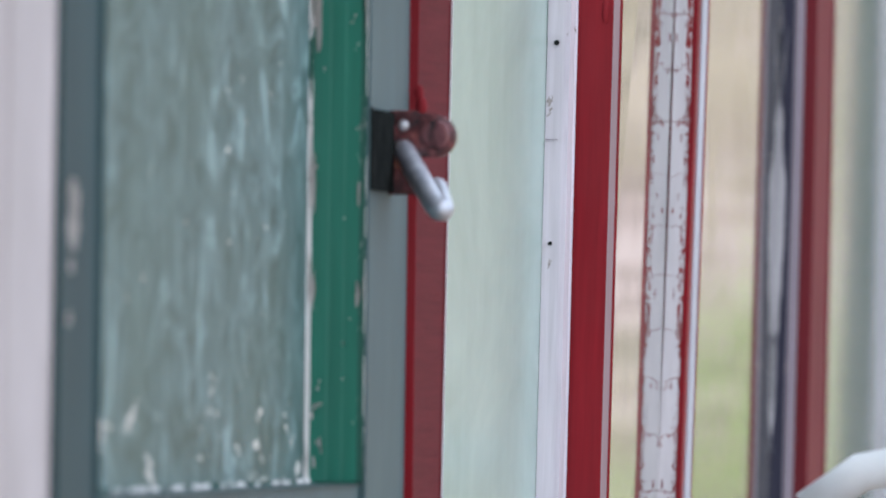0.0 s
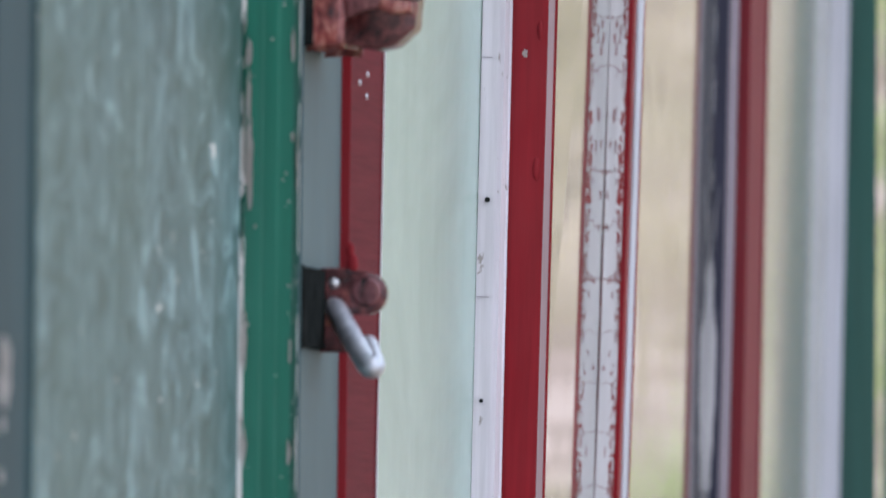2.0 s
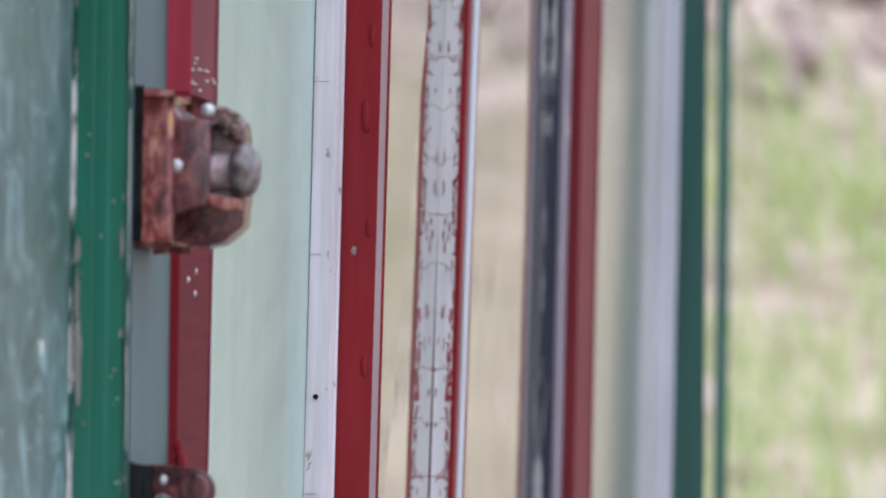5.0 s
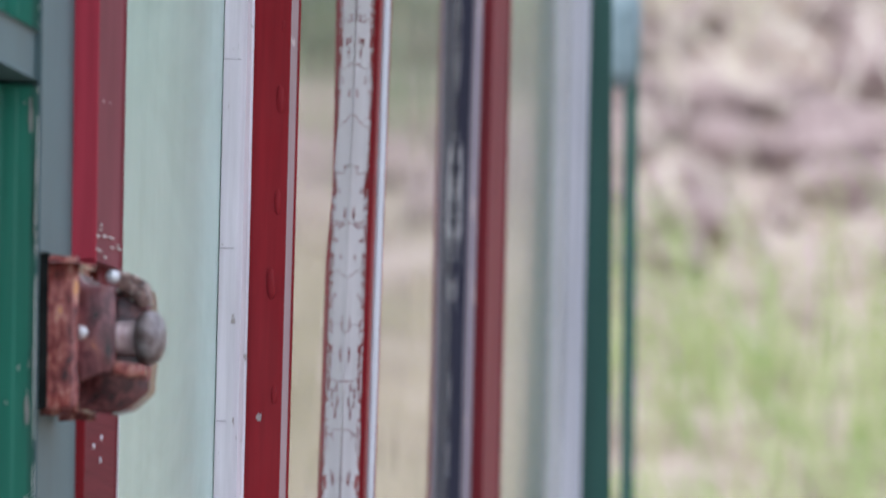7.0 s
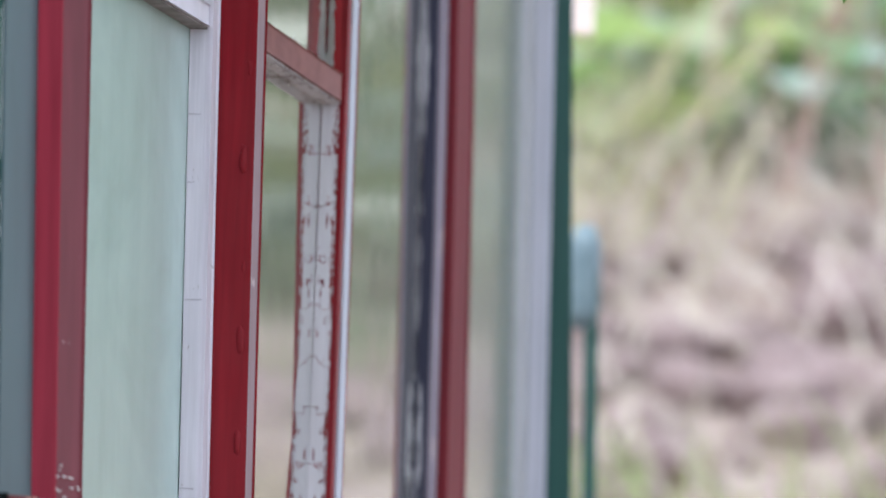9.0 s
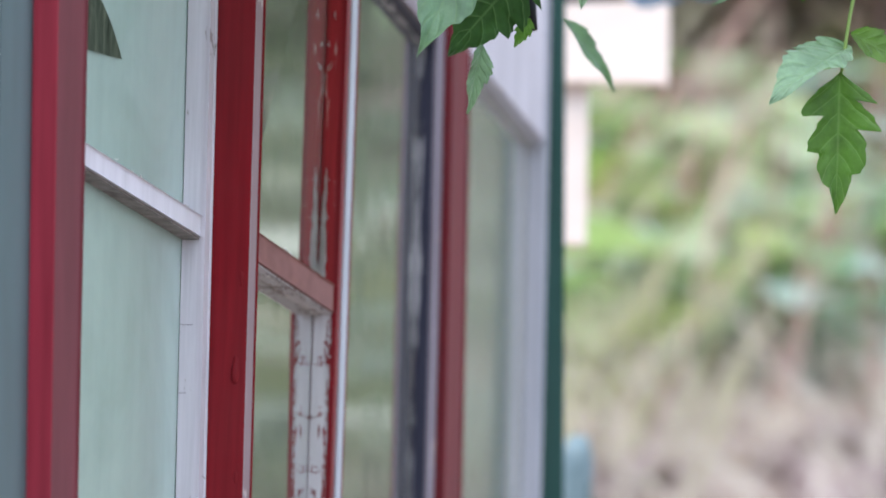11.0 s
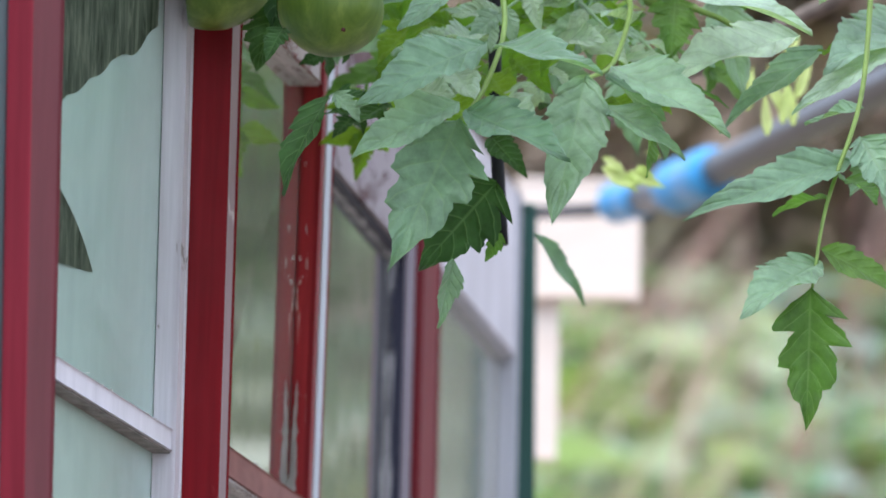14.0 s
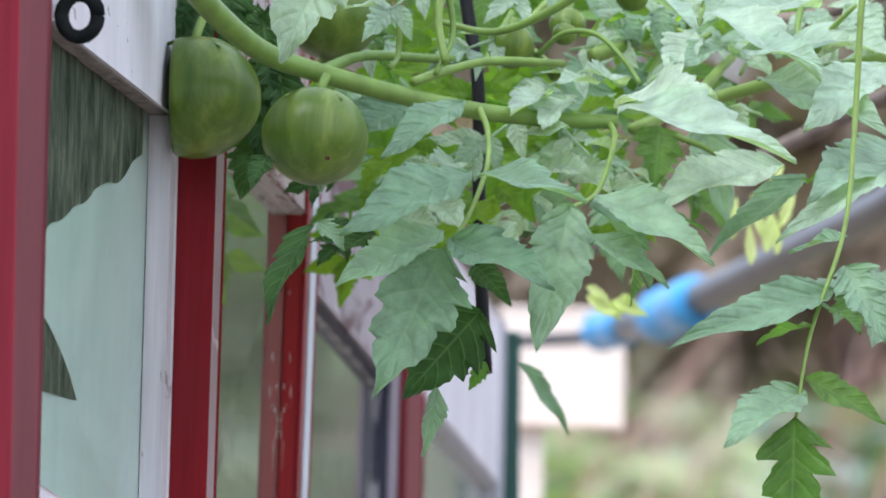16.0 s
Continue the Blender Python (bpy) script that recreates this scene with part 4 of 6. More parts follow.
def leaflet(bm, m, length, width, lobes, droop, rng, cut=0.22):
    """One lobed, toothed leaflet along local x, folded along its midrib and curling at the edge."""
    rows, cols = 37, (-1, -0.6, -0.25, 0, 0.25, 0.6, 1)
    la = bm.verts.layers.float.get("across") or bm.verts.layers.float.new("across")
    lb = bm.verts.layers.float.get("along") or bm.verts.layers.float.new("along")
    grid = []
    twist = 0.5 * math.sin(rng * 3)
    for i in range(rows):
        t = i / (rows - 1)
        wide = 0.3 if cut < 0.4 else 0.24
        body = math.sin(0.5 * math.pi * t / wide) ** 0.7 if t < wide else math.cos(0.5 * math.pi * (t - wide) / (1 - wide)) ** 1.12
        row = []
        for c in cols:
            s = 1 if c > 0 else -1
            beat = t + 0.035 * math.sin(9 * t + rng * 2 + s)
            big = (beat * lobes + 0.28 * s * math.sin(rng * 1.7) + 0.2) % 1
            fine = (beat * lobes * 2.4 + 0.3 * s) % 1
            keep = 1 - (cut * (1 - big) ** 1.25 * (1.2 - 0.95 * t) + 0.09 * (1 - fine)) * min(1, abs(c) * 1.2)
            half = 0.5 * width * body * keep + 0.0003
            x = length * t + 0.3 * abs(c) * half * big * (1 - t)
            z = -droop * length * t * t + 0.55 * abs(c) * half + 0.08 * width * math.sin(11 * t + 3 * c + rng) * abs(c) + twist * c * half * t
            z -= 0.35 * half * max(0, abs(c) - 0.6)
            v = bm.verts.new(m @ Vector((x, c * half, z)))
            v[la], v[lb] = c, t
            row.append(v)
        grid.append(row)
    for a, b in zip(grid, grid[1:]):
        for k in range(6):
            bm.faces.new((a[k], a[k + 1], b[k + 1], b[k]))


def tomato_leaf(parent, a, b, face=(0, -0.75, 0.6), pairs=2, size=0.6, droop=0.25, mat=None, seed=0, name="leaf", deep=False):
    """A leaf from a to b: a stalk with leaflets in pairs and one at the end."""
    rng = random.Random(seed)
    a, b = Vector(a), Vector(b)
    d = b - a
    total = d.length
    d.normalize()
    up = Vector(face)
    up = (up - d * up.dot(d)).normalized()
    m = Matrix((d, up.cross(d), up)).transposed().to_4x4()
    m.translation = a
    bm = bmesh.new()
    if pairs == 0:
        leaflet(bm, m, total, total * size, 3.6, droop, 1.1, 0.66) if deep else leaflet(bm, m, total, total * size * 1.02, 4.6 if size > 0.5 else 6.6, droop, rng.random() * 6, 0.46 if size > 0.5 else 0.22)
    else:
        stalk = total * 0.58
        tube([m @ Vector((stalk * k / 4, 0, 0)) for k in range(5)], [0.0016, 0.0014, 0.0012, 0.001, 0.0008], 6, bm)
        leaflet(bm, m @ Matrix.Translation((stalk * 0.96, 0, 0)), total * 0.44, total * 0.3 * size / 0.6, 5, droop, rng.random() * 6, 0.42)
        for k in range(pairs):
            at = stalk * (0.28 + 0.62 * k / max(1, pairs - 1)) if pairs > 1 else stalk * 0.6
            for side in (-1, 1):
                turn = Matrix.Rotation(side * radians(rng.uniform(48, 70)), 4, "Z") @ Matrix.Rotation(radians(rng.uniform(-25, 25)), 4, "X") @ Matrix.Rotation(radians(rng.uniform(-5, 20)), 4, "Y")
                size_k = total * rng.uniform(0.3, 0.42)
                leaflet(bm, m @ Matrix.Translation((at + rng.uniform(-0.04, 0.04) * total, 0, 0)) @ turn, size_k, size_k * size, 5, droop, rng.random() * 6)
    return part(name, bm, mat or M_leaf, parent, "", True)


def reflected_foliage(parent, s0, s1, low, high, label):
    """A dark sheet flat on the pane of the white sash, between its lower and upper edge; it paints mirrored foliage."""
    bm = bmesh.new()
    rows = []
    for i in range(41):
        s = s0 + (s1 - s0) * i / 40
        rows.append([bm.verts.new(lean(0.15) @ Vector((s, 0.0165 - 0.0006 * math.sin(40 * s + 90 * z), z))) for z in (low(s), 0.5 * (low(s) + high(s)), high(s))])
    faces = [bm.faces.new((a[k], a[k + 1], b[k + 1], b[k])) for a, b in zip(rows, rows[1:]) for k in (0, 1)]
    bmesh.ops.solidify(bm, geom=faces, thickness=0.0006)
    return part("leaf", bm, M_mirrored, parent, label)


def tomato(parent, x, y, z, r, name="fruit", flat=False, wide=1.0, tall=1.0):
    bm = bmesh.new()
    bmesh.ops.create_uvsphere(bm, u_segments=40, v_segments=22, radius=r)
    for v in bm.verts:
        a = math.atan2(v.co.y, v.co.x)
        q = math.hypot(v.co.x, v.co.y) / r
        k = 1 + 0.018 * math.cos(6 * a + 0.6) * q + 0.01 * math.cos(11 * a) * q
        v.co.x, v.co.y = v.co.x * k * 1.02, v.co.y * k * 1.02
        v.co.z *= 0.95 * tall
        v.co.x *= wide
        v.co.y *= wide
        v.co.z -= 0.16 * r * math.exp(-(q / 0.3) ** 2) * (1 if v.co.z > 0 else -0.2)
    f = part(name, bm, M_fruit, parent, "unripe green ribbed tomato" if r > 0.02 else "", True)
    f.matrix_basis = pose(x, y, z, -14, 0 if flat else 8, 57 * x)
    if flat:  # pressed against the window frame
        back = WALL.inverted() @ f.matrix_basis
        for v in f.data.vertices:
            q = back @ v.co
            if q.y > -0.0015:
                q.y = -0.0015
                v.co = back.inverted() @ q
    c = bmesh.new()
    for k in range(5):
        leaflet(c, Matrix.Rotation(k * 1.2566, 4, "Z") @ Matrix.Translation((0, 0, 0.8 * r * tall)) @ Matrix.Rotation(radians(-8), 4, "Y"), r * 0.9, r * 0.25, 1, 0.5, k)
    tube([(0, 0, 0.75 * r * tall), (0, 0, 1.0 * r * tall), (0.1 * r, 0, 1.3 * r * tall)], [0.0035, 0.003, 0.003], 8, c)
    part("calyx", c, M_stem, f, "", True)
    if 0.032 < r < 0.04:
        at = f.matrix_basis.inverted() @ (f.matrix_basis.translation + r * wide * Vector((0.24, -0.82, -0.53)))
        part("blossom_end", tube([at * 0.97, at * 1.015], [0.0017, 0.0012], 8), M_rust, f, "small brown scar")
    return f


plant = thing("tomato_plant", Matrix.Translation((0, 0, 0)), "tomato plant hung up along the windows with green fruit", "tomato plant")
line = smooth_line([(0.078, 7.98, 2.192), (0.097, 8.05, 2.174), (0.135, 8.12, 2.151), (0.176, 8.15, 2.140), (0.257, 8.18, 2.125), (0.323, 8.20, 2.120), (0.373, 8.20, 2.119)])
part("stem", tube(line, [0.0088 + (0.0048 - 0.0088) * k / (len(line) - 1) for k in range(len(line))], 10), M_stem, plant, "", True)
line = smooth_line([(0.176, 8.15, 2.140), (0.206, 8.20, 2.158), (0.251, 8.25, 2.164), (0.323, 8.30, 2.169)])
part("stem", tube(line, [0.004 + (0.0025 - 0.004) * k / (len(line) - 1) for k in range(len(line))], 10), M_stem, plant, "", True)
line = smooth_line([(0.619, 8.30, 2.197), (0.552, 8.30, 2.178), (0.502, 8.32, 2.169), (0.437, 8.35, 2.153), (0.387, 8.30, 2.127)])
part("stem", tube(line, [0.0058 + (0.004 - 0.0058) * k / (len(line) - 1) for k in range(len(line))], 10), M_stem, plant, "", True)
line = smooth_line([(0.529, 8.10, 2.235), (0.524, 8.10, 2.183), (0.522, 8.10, 2.128), (0.515, 8.08, 2.041), (0.493, 8.06, 1.969), (0.484, 8.05, 1.913)])
part("stem", tube(line, [0.0026 + (0.001 - 0.0026) * k / (len(line) - 1) for k in range(len(line))], 10), M_stem, plant, "", True)
line = smooth_line([(0.365, 8.20, 2.222), (0.337, 8.22, 2.199), (0.295, 8.25, 2.183), (0.259, 8.30, 2.195)])
part("stem", tube(line, [0.004 + (0.002 - 0.004) * k / (len(line) - 1) for k in range(len(line))], 10), M_stem, plant, "", True)
line = smooth_line([(0.414, 8.25, 2.117), (0.438, 8.25, 2.107), (0.451, 8.25, 2.089)])
part("stem", tube(line, [0.0022 + (0.0016 - 0.0022) * k / (len(line) - 1) for k in range(len(line))], 10), M_stem, plant, "", True)
line = smooth_line([(0.323, 8.30, 2.174), (0.340, 8.28, 2.187), (0.361, 8.26, 2.184), (0.379, 8.24, 2.164), (0.388, 8.22, 2.147)])
part("stem", tube(line, [0.002 + (0.0016 - 0.002) * k / (len(line) - 1) for k in range(len(line))], 10), M_stem, plant, "", True)
line = smooth_line([(0.360, 8.30, 2.175), (0.383, 8.32, 2.185), (0.408, 8.34, 2.191)])
part("stem", tube(line, [0.0055 + (0.0045 - 0.0055) * k / (len(line) - 1) for k in range(len(line))], 10), M_stem, plant, "", True)
line = smooth_line([(0.433, 8.34, 2.157), (0.445, 8.36, 2.173), (0.457, 8.38, 2.188)])
part("stem", tube(line, [0.0042 + (0.003 - 0.0042) * k / (len(line) - 1) for k in range(len(line))], 10), M_stem, plant, "", True)
line = smooth_line([(0.505, 8.31, 2.169), (0.497, 8.33, 2.198), (0.503, 8.35, 2.231)])
part("stem", tube(line, [0.0028 + (0.002 - 0.0028) * k / (len(line) - 1) for k in range(len(line))], 10), M_stem, plant, "", True)
line = smooth_line([(0.238, 8.17, 2.138), (0.264, 8.20, 2.151), (0.294, 8.22, 2.160), (0.339, 8.25, 2.163)])
part("stem", tube(line, [0.0032 + (0.0025 - 0.0032) * k / (len(line) - 1) for k in range(len(line))], 10), M_stem, plant, "", True)
line = smooth_line([(0.256, 8.20, 2.204), (0.254, 8.19, 2.180), (0.259, 8.18, 2.153)])
part("stem", tube(line, [0.0032 + (0.0028 - 0.0032) * k / (len(line) - 1) for k in range(len(line))], 10), M_stem, plant, "", True)
line = smooth_line([(0.397, 8.30, 2.157), (0.407, 8.32, 2.182), (0.416, 8.33, 2.203)])
part("stem", tube(line, [0.0028 + (0.0022 - 0.0028) * k / (len(line) - 1) for k in range(len(line))], 10), M_stem, plant, "", True)
line = smooth_line([(0.412, 8.30, 2.157), (0.416, 8.32, 2.179), (0.439, 8.33, 2.196)])
part("stem", tube(line, [0.0025 + (0.002 - 0.0025) * k / (len(line) - 1) for k in range(len(line))], 10), M_stem, plant, "", True)
line = smooth_line([(0.367, 8.20, 2.120), (0.370, 8.18, 2.104), (0.358, 8.14, 2.066), (0.339, 8.10, 2.050)])
part("stem", tube(line, [0.0022 + (0.0014 - 0.0022) * k / (len(line) - 1) for k in range(len(line))], 10), M_stem, plant, "", True)
line = smooth_line([(0.282, 8.18, 2.123), (0.287, 8.16, 2.105), (0.285, 8.12, 2.076), (0.272, 8.10, 2.040), (0.257, 8.08, 2.018)])
part("stem", tube(line, [0.0022 + (0.0014 - 0.0022) * k / (len(line) - 1) for k in range(len(line))], 10), M_stem, plant, "", True)
line = smooth_line([(0.259, 8.20, 2.208), (0.264, 8.20, 2.174), (0.253, 8.18, 2.145)])
part("stem", tube(line, [0.0022 + (0.0016 - 0.0022) * k / (len(line) - 1) for k in range(len(line))], 10), M_stem, plant, "", True)
line = smooth_line([(0.227, 8.20, 2.207), (0.229, 8.20, 2.162), (0.223, 8.18, 2.148)])
part("stem", tube(line, [0.0022 + (0.0016 - 0.0022) * k / (len(line) - 1) for k in range(len(line))], 10), M_stem, plant, "", True)
line = smooth_line([(0.502, 8.32, 2.170), (0.515, 8.30, 2.194), (0.532, 8.28, 2.211)])
part("stem", tube(line, [0.0025 + (0.0015 - 0.0025) * k / (len(line) - 1) for k in range(len(line))], 10), M_stem, plant, "", True)
tomato_leaf(plant, (0.257, 8.08, 2.020), (0.216, 8.02, 1.921), (0.25, -0.9, 0.3), 0, 0.54, 0.1, seed=1)
tomato_leaf(plant, (0.273, 8.08, 2.069), (0.191, 8.00, 2.027), (0.1, -0.7, 0.7), 0, 0.32, 0.1, seed=2)
tomato_leaf(plant, (0.257, 8.08, 2.031), (0.188, 8.02, 1.994), (-0.1, -0.75, 0.6), 0, 0.36, 0.1, seed=3)
tomato_leaf(plant, (0.278, 8.08, 2.068), (0.343, 8.00, 2.050), (0, -0.7, 0.7), 0, 0.38, 0.08, seed=4)
tomato_leaf(plant, (0.262, 8.07, 2.024), (0.325, 8.01, 1.992), (0.1, -0.85, 0.45), 0, 0.5, 0.05, seed=5)
tomato_leaf(plant, (0.338, 8.10, 2.051), (0.320, 8.03, 1.956), (0.25, -0.9, 0.3), 0, 0.38, 0.1, seed=6)
tomato_leaf(plant, (0.355, 8.10, 2.059), (0.427, 8.02, 2.017), (0.1, -0.75, 0.6), 0, 0.4, 0.1, seed=7)
tomato_leaf(plant, (0.351, 8.09, 2.032), (0.401, 8.05, 2.001), (0.3, -0.8, 0.35), 0, 0.4, 0.12, seed=8)
tomato_leaf(plant, (0.497, 8.20, 2.087), (0.427, 8.12, 2.029), (-0.2, -0.75, 0.5), 0, 0.24, 0.08, seed=9)
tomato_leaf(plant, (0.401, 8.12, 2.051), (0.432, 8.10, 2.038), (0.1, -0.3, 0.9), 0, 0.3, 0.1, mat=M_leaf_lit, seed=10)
tomato_leaf(plant, (0.495, 8.15, 2.079), (0.504, 8.13, 2.077), (0.2, -0.9, 0.3), 0, 0.8, 0.1, mat=M_leaf_back, seed=11)
tomato_leaf(plant, (0.414, 8.30, 2.082), (0.429, 8.25, 2.084), (0, -0.4, 0.9), 0, 0.3, 0.1, seed=12)
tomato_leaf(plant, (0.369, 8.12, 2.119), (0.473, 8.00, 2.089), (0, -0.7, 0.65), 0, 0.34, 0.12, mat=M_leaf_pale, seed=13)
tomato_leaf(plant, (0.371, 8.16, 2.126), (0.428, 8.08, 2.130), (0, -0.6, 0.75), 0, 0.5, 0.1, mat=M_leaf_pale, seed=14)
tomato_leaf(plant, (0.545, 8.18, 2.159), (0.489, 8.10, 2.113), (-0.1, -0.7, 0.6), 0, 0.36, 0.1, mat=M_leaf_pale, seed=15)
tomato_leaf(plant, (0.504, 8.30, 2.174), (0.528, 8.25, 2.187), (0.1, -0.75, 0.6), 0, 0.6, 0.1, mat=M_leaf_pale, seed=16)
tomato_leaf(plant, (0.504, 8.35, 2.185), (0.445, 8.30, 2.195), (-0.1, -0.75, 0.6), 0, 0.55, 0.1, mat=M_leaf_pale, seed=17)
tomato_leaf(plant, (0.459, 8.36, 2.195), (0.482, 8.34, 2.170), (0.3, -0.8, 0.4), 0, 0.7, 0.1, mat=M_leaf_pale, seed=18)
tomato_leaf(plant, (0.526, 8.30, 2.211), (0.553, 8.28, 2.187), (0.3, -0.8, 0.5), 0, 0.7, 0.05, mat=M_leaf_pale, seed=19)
tomato_leaf(plant, (0.405, 8.30, 2.208), (0.404, 8.28, 2.175), (0.1, -1, 0.2), 0, 0.6, 0.05, seed=20)
tomato_leaf(plant, (0.354, 8.12, 2.056), (0.406, 8.20, 2.022), (0.1, -0.6, 0.7), 0, 0.45, 0.15, seed=21)
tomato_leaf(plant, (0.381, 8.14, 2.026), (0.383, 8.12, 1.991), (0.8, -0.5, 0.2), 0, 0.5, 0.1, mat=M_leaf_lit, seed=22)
tomato_leaf(plant, (0.269, 8.10, 2.117), (0.215, 8.05, 2.080), (-0.1, -0.6, 0.75), 0, 0.36, 0.1, seed=23)
tomato_leaf(plant, (0.483, 8.05, 1.914), (0.482, 8.04, 1.823), (0.1, -1, 0.15), 0, 0.62, 0.05, mat=M_leaf_lit, deep=True, seed=24)
tomato_leaf(plant, (0.509, 8.08, 2.000), (0.402, 8.00, 1.958), (0.1, -0.8, 0.5), 0, 0.25, 0.08, seed=25)
tomato_leaf(plant, (0.486, 8.06, 1.931), (0.438, 8.00, 1.899), (-0.2, -0.85, 0.4), 0, 0.5, 0.15, seed=26)
tomato_leaf(plant, (0.490, 8.06, 1.940), (0.543, 8.05, 1.914), (0.1, -0.9, 0.4), 0, 0.42, 0.1, mat=M_leaf_lit, seed=27)
tomato_leaf(plant, (0.496, 8.07, 1.974), (0.460, 8.10, 1.976), (0.1, -0.3, 0.9), 0, 0.4, 0.25, mat=M_leaf_lit, seed=28)
tomato_leaf(plant, (0.515, 8.08, 2.015), (0.543, 8.05, 1.966), (0, -0.9, 0.4), 0, 0.6, 0.1, seed=29)
tomato_leaf(plant, (0.505, 8.07, 1.987), (0.524, 8.03, 1.972), (0.2, -0.6, 0.6), 0, 0.6, 0.1, mat=M_leaf_lit, seed=30)
tomato_leaf(plant, (0.517, 8.08, 2.034), (0.479, 8.10, 2.028), (0, -0.5, 0.8), 0, 0.5, 0.1, seed=31)
tomato_leaf(plant, (0.551, 8.15, 2.091), (0.473, 8.10, 2.038), (0.1, -0.7, 0.6), 0, 0.32, 0.1, mat=M_leaf_pale, seed=32)
tomato_leaf(plant, (0.558, 8.20, 2.104), (0.494, 8.10, 2.072), (0, -0.6, 0.8), 0, 0.4, 0.1, mat=M_leaf_pale, seed=33)
tomato_leaf(plant, (0.405, 8.30, 2.129), (0.402, 8.28, 2.087), (0.1, -1, 0.1), 0, 0.85, 0.02, mat=M_leaf_lit, seed=34)
tomato_leaf(plant, (0.173, 8.06, 2.030), (0.137, 8.02, 1.971), (-0.55, -0.5, 0.5), 0, 0.36, 0.15, mat=M_leaf_shade, seed=35)
tomato_leaf(plant, (0.176, 8.10, 2.034), (0.199, 8.08, 2.035), (0.1, -0.8, 0.5), 0, 0.6, 0.1, mat=M_leaf_shade, seed=36)
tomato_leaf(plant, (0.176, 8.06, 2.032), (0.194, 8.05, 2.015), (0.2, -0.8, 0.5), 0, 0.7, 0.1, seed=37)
tomato_leaf(plant, (0.283, 8.12, 1.984), (0.235, 8.10, 1.926), (-0.3, -0.8, -0.35), 0, 0.75, 0.05, mat=M_leaf_shade, seed=38)
tomato_leaf(plant, (0.256, 8.10, 1.932), (0.248, 8.10, 1.887), (0.5, -0.8, 0), 0, 0.42, 0.05, seed=39)
tomato_leaf(plant, (0.290, 8.20, 1.960), (0.280, 8.20, 1.941), (0.2, -0.8, 0.3), 0, 0.6, 0.1, mat=M_leaf_lit, seed=40)
tomato_leaf(plant, (0.331, 8.70, 2.013), (0.370, 8.70, 1.966), (0.5, -0.7, 0.4), 0, 0.25, 0.1, seed=41)
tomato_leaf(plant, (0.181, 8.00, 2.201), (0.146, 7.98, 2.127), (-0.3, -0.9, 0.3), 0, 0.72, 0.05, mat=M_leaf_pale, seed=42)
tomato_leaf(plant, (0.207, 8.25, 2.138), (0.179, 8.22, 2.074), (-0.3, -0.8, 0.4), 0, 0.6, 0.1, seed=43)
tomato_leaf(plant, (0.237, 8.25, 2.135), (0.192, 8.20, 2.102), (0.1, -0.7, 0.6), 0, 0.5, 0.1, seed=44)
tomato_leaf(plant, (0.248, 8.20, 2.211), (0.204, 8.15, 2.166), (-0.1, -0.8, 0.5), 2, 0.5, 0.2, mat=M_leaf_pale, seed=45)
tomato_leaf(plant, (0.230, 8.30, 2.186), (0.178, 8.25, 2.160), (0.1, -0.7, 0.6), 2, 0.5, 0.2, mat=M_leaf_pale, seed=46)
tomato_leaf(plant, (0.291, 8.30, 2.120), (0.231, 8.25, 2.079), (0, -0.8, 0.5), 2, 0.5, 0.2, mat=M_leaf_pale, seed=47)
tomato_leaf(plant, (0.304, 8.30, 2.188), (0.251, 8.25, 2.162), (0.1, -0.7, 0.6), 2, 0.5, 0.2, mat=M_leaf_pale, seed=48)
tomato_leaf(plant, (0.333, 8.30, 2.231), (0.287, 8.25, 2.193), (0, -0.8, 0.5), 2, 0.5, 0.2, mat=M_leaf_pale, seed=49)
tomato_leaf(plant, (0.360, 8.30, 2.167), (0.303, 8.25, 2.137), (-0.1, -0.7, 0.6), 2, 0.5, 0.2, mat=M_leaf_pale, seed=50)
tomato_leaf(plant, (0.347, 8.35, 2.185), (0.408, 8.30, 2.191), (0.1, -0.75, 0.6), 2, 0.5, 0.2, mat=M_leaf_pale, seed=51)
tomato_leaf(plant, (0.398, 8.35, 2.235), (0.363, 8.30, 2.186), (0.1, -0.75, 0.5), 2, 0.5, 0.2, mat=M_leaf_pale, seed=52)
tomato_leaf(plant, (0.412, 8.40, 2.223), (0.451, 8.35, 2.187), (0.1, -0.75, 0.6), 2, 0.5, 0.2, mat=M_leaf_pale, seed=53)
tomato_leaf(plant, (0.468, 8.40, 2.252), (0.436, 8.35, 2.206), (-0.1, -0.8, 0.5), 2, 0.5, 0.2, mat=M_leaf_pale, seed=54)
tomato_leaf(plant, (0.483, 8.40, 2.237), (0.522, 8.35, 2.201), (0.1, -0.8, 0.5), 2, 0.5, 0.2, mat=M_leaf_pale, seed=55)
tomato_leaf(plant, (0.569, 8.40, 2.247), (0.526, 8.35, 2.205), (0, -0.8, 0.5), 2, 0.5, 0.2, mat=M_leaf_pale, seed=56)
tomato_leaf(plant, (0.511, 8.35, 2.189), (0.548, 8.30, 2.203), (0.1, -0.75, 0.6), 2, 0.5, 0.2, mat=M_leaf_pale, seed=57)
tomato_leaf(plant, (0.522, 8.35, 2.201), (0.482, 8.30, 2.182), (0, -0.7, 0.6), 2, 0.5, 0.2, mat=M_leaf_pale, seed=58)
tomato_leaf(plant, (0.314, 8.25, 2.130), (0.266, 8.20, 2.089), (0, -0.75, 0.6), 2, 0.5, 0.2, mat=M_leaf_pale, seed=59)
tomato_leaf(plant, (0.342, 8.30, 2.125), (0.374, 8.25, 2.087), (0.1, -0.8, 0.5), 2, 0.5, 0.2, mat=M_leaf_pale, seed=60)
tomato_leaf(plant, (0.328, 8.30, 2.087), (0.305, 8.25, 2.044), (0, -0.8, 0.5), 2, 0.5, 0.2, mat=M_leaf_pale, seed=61)
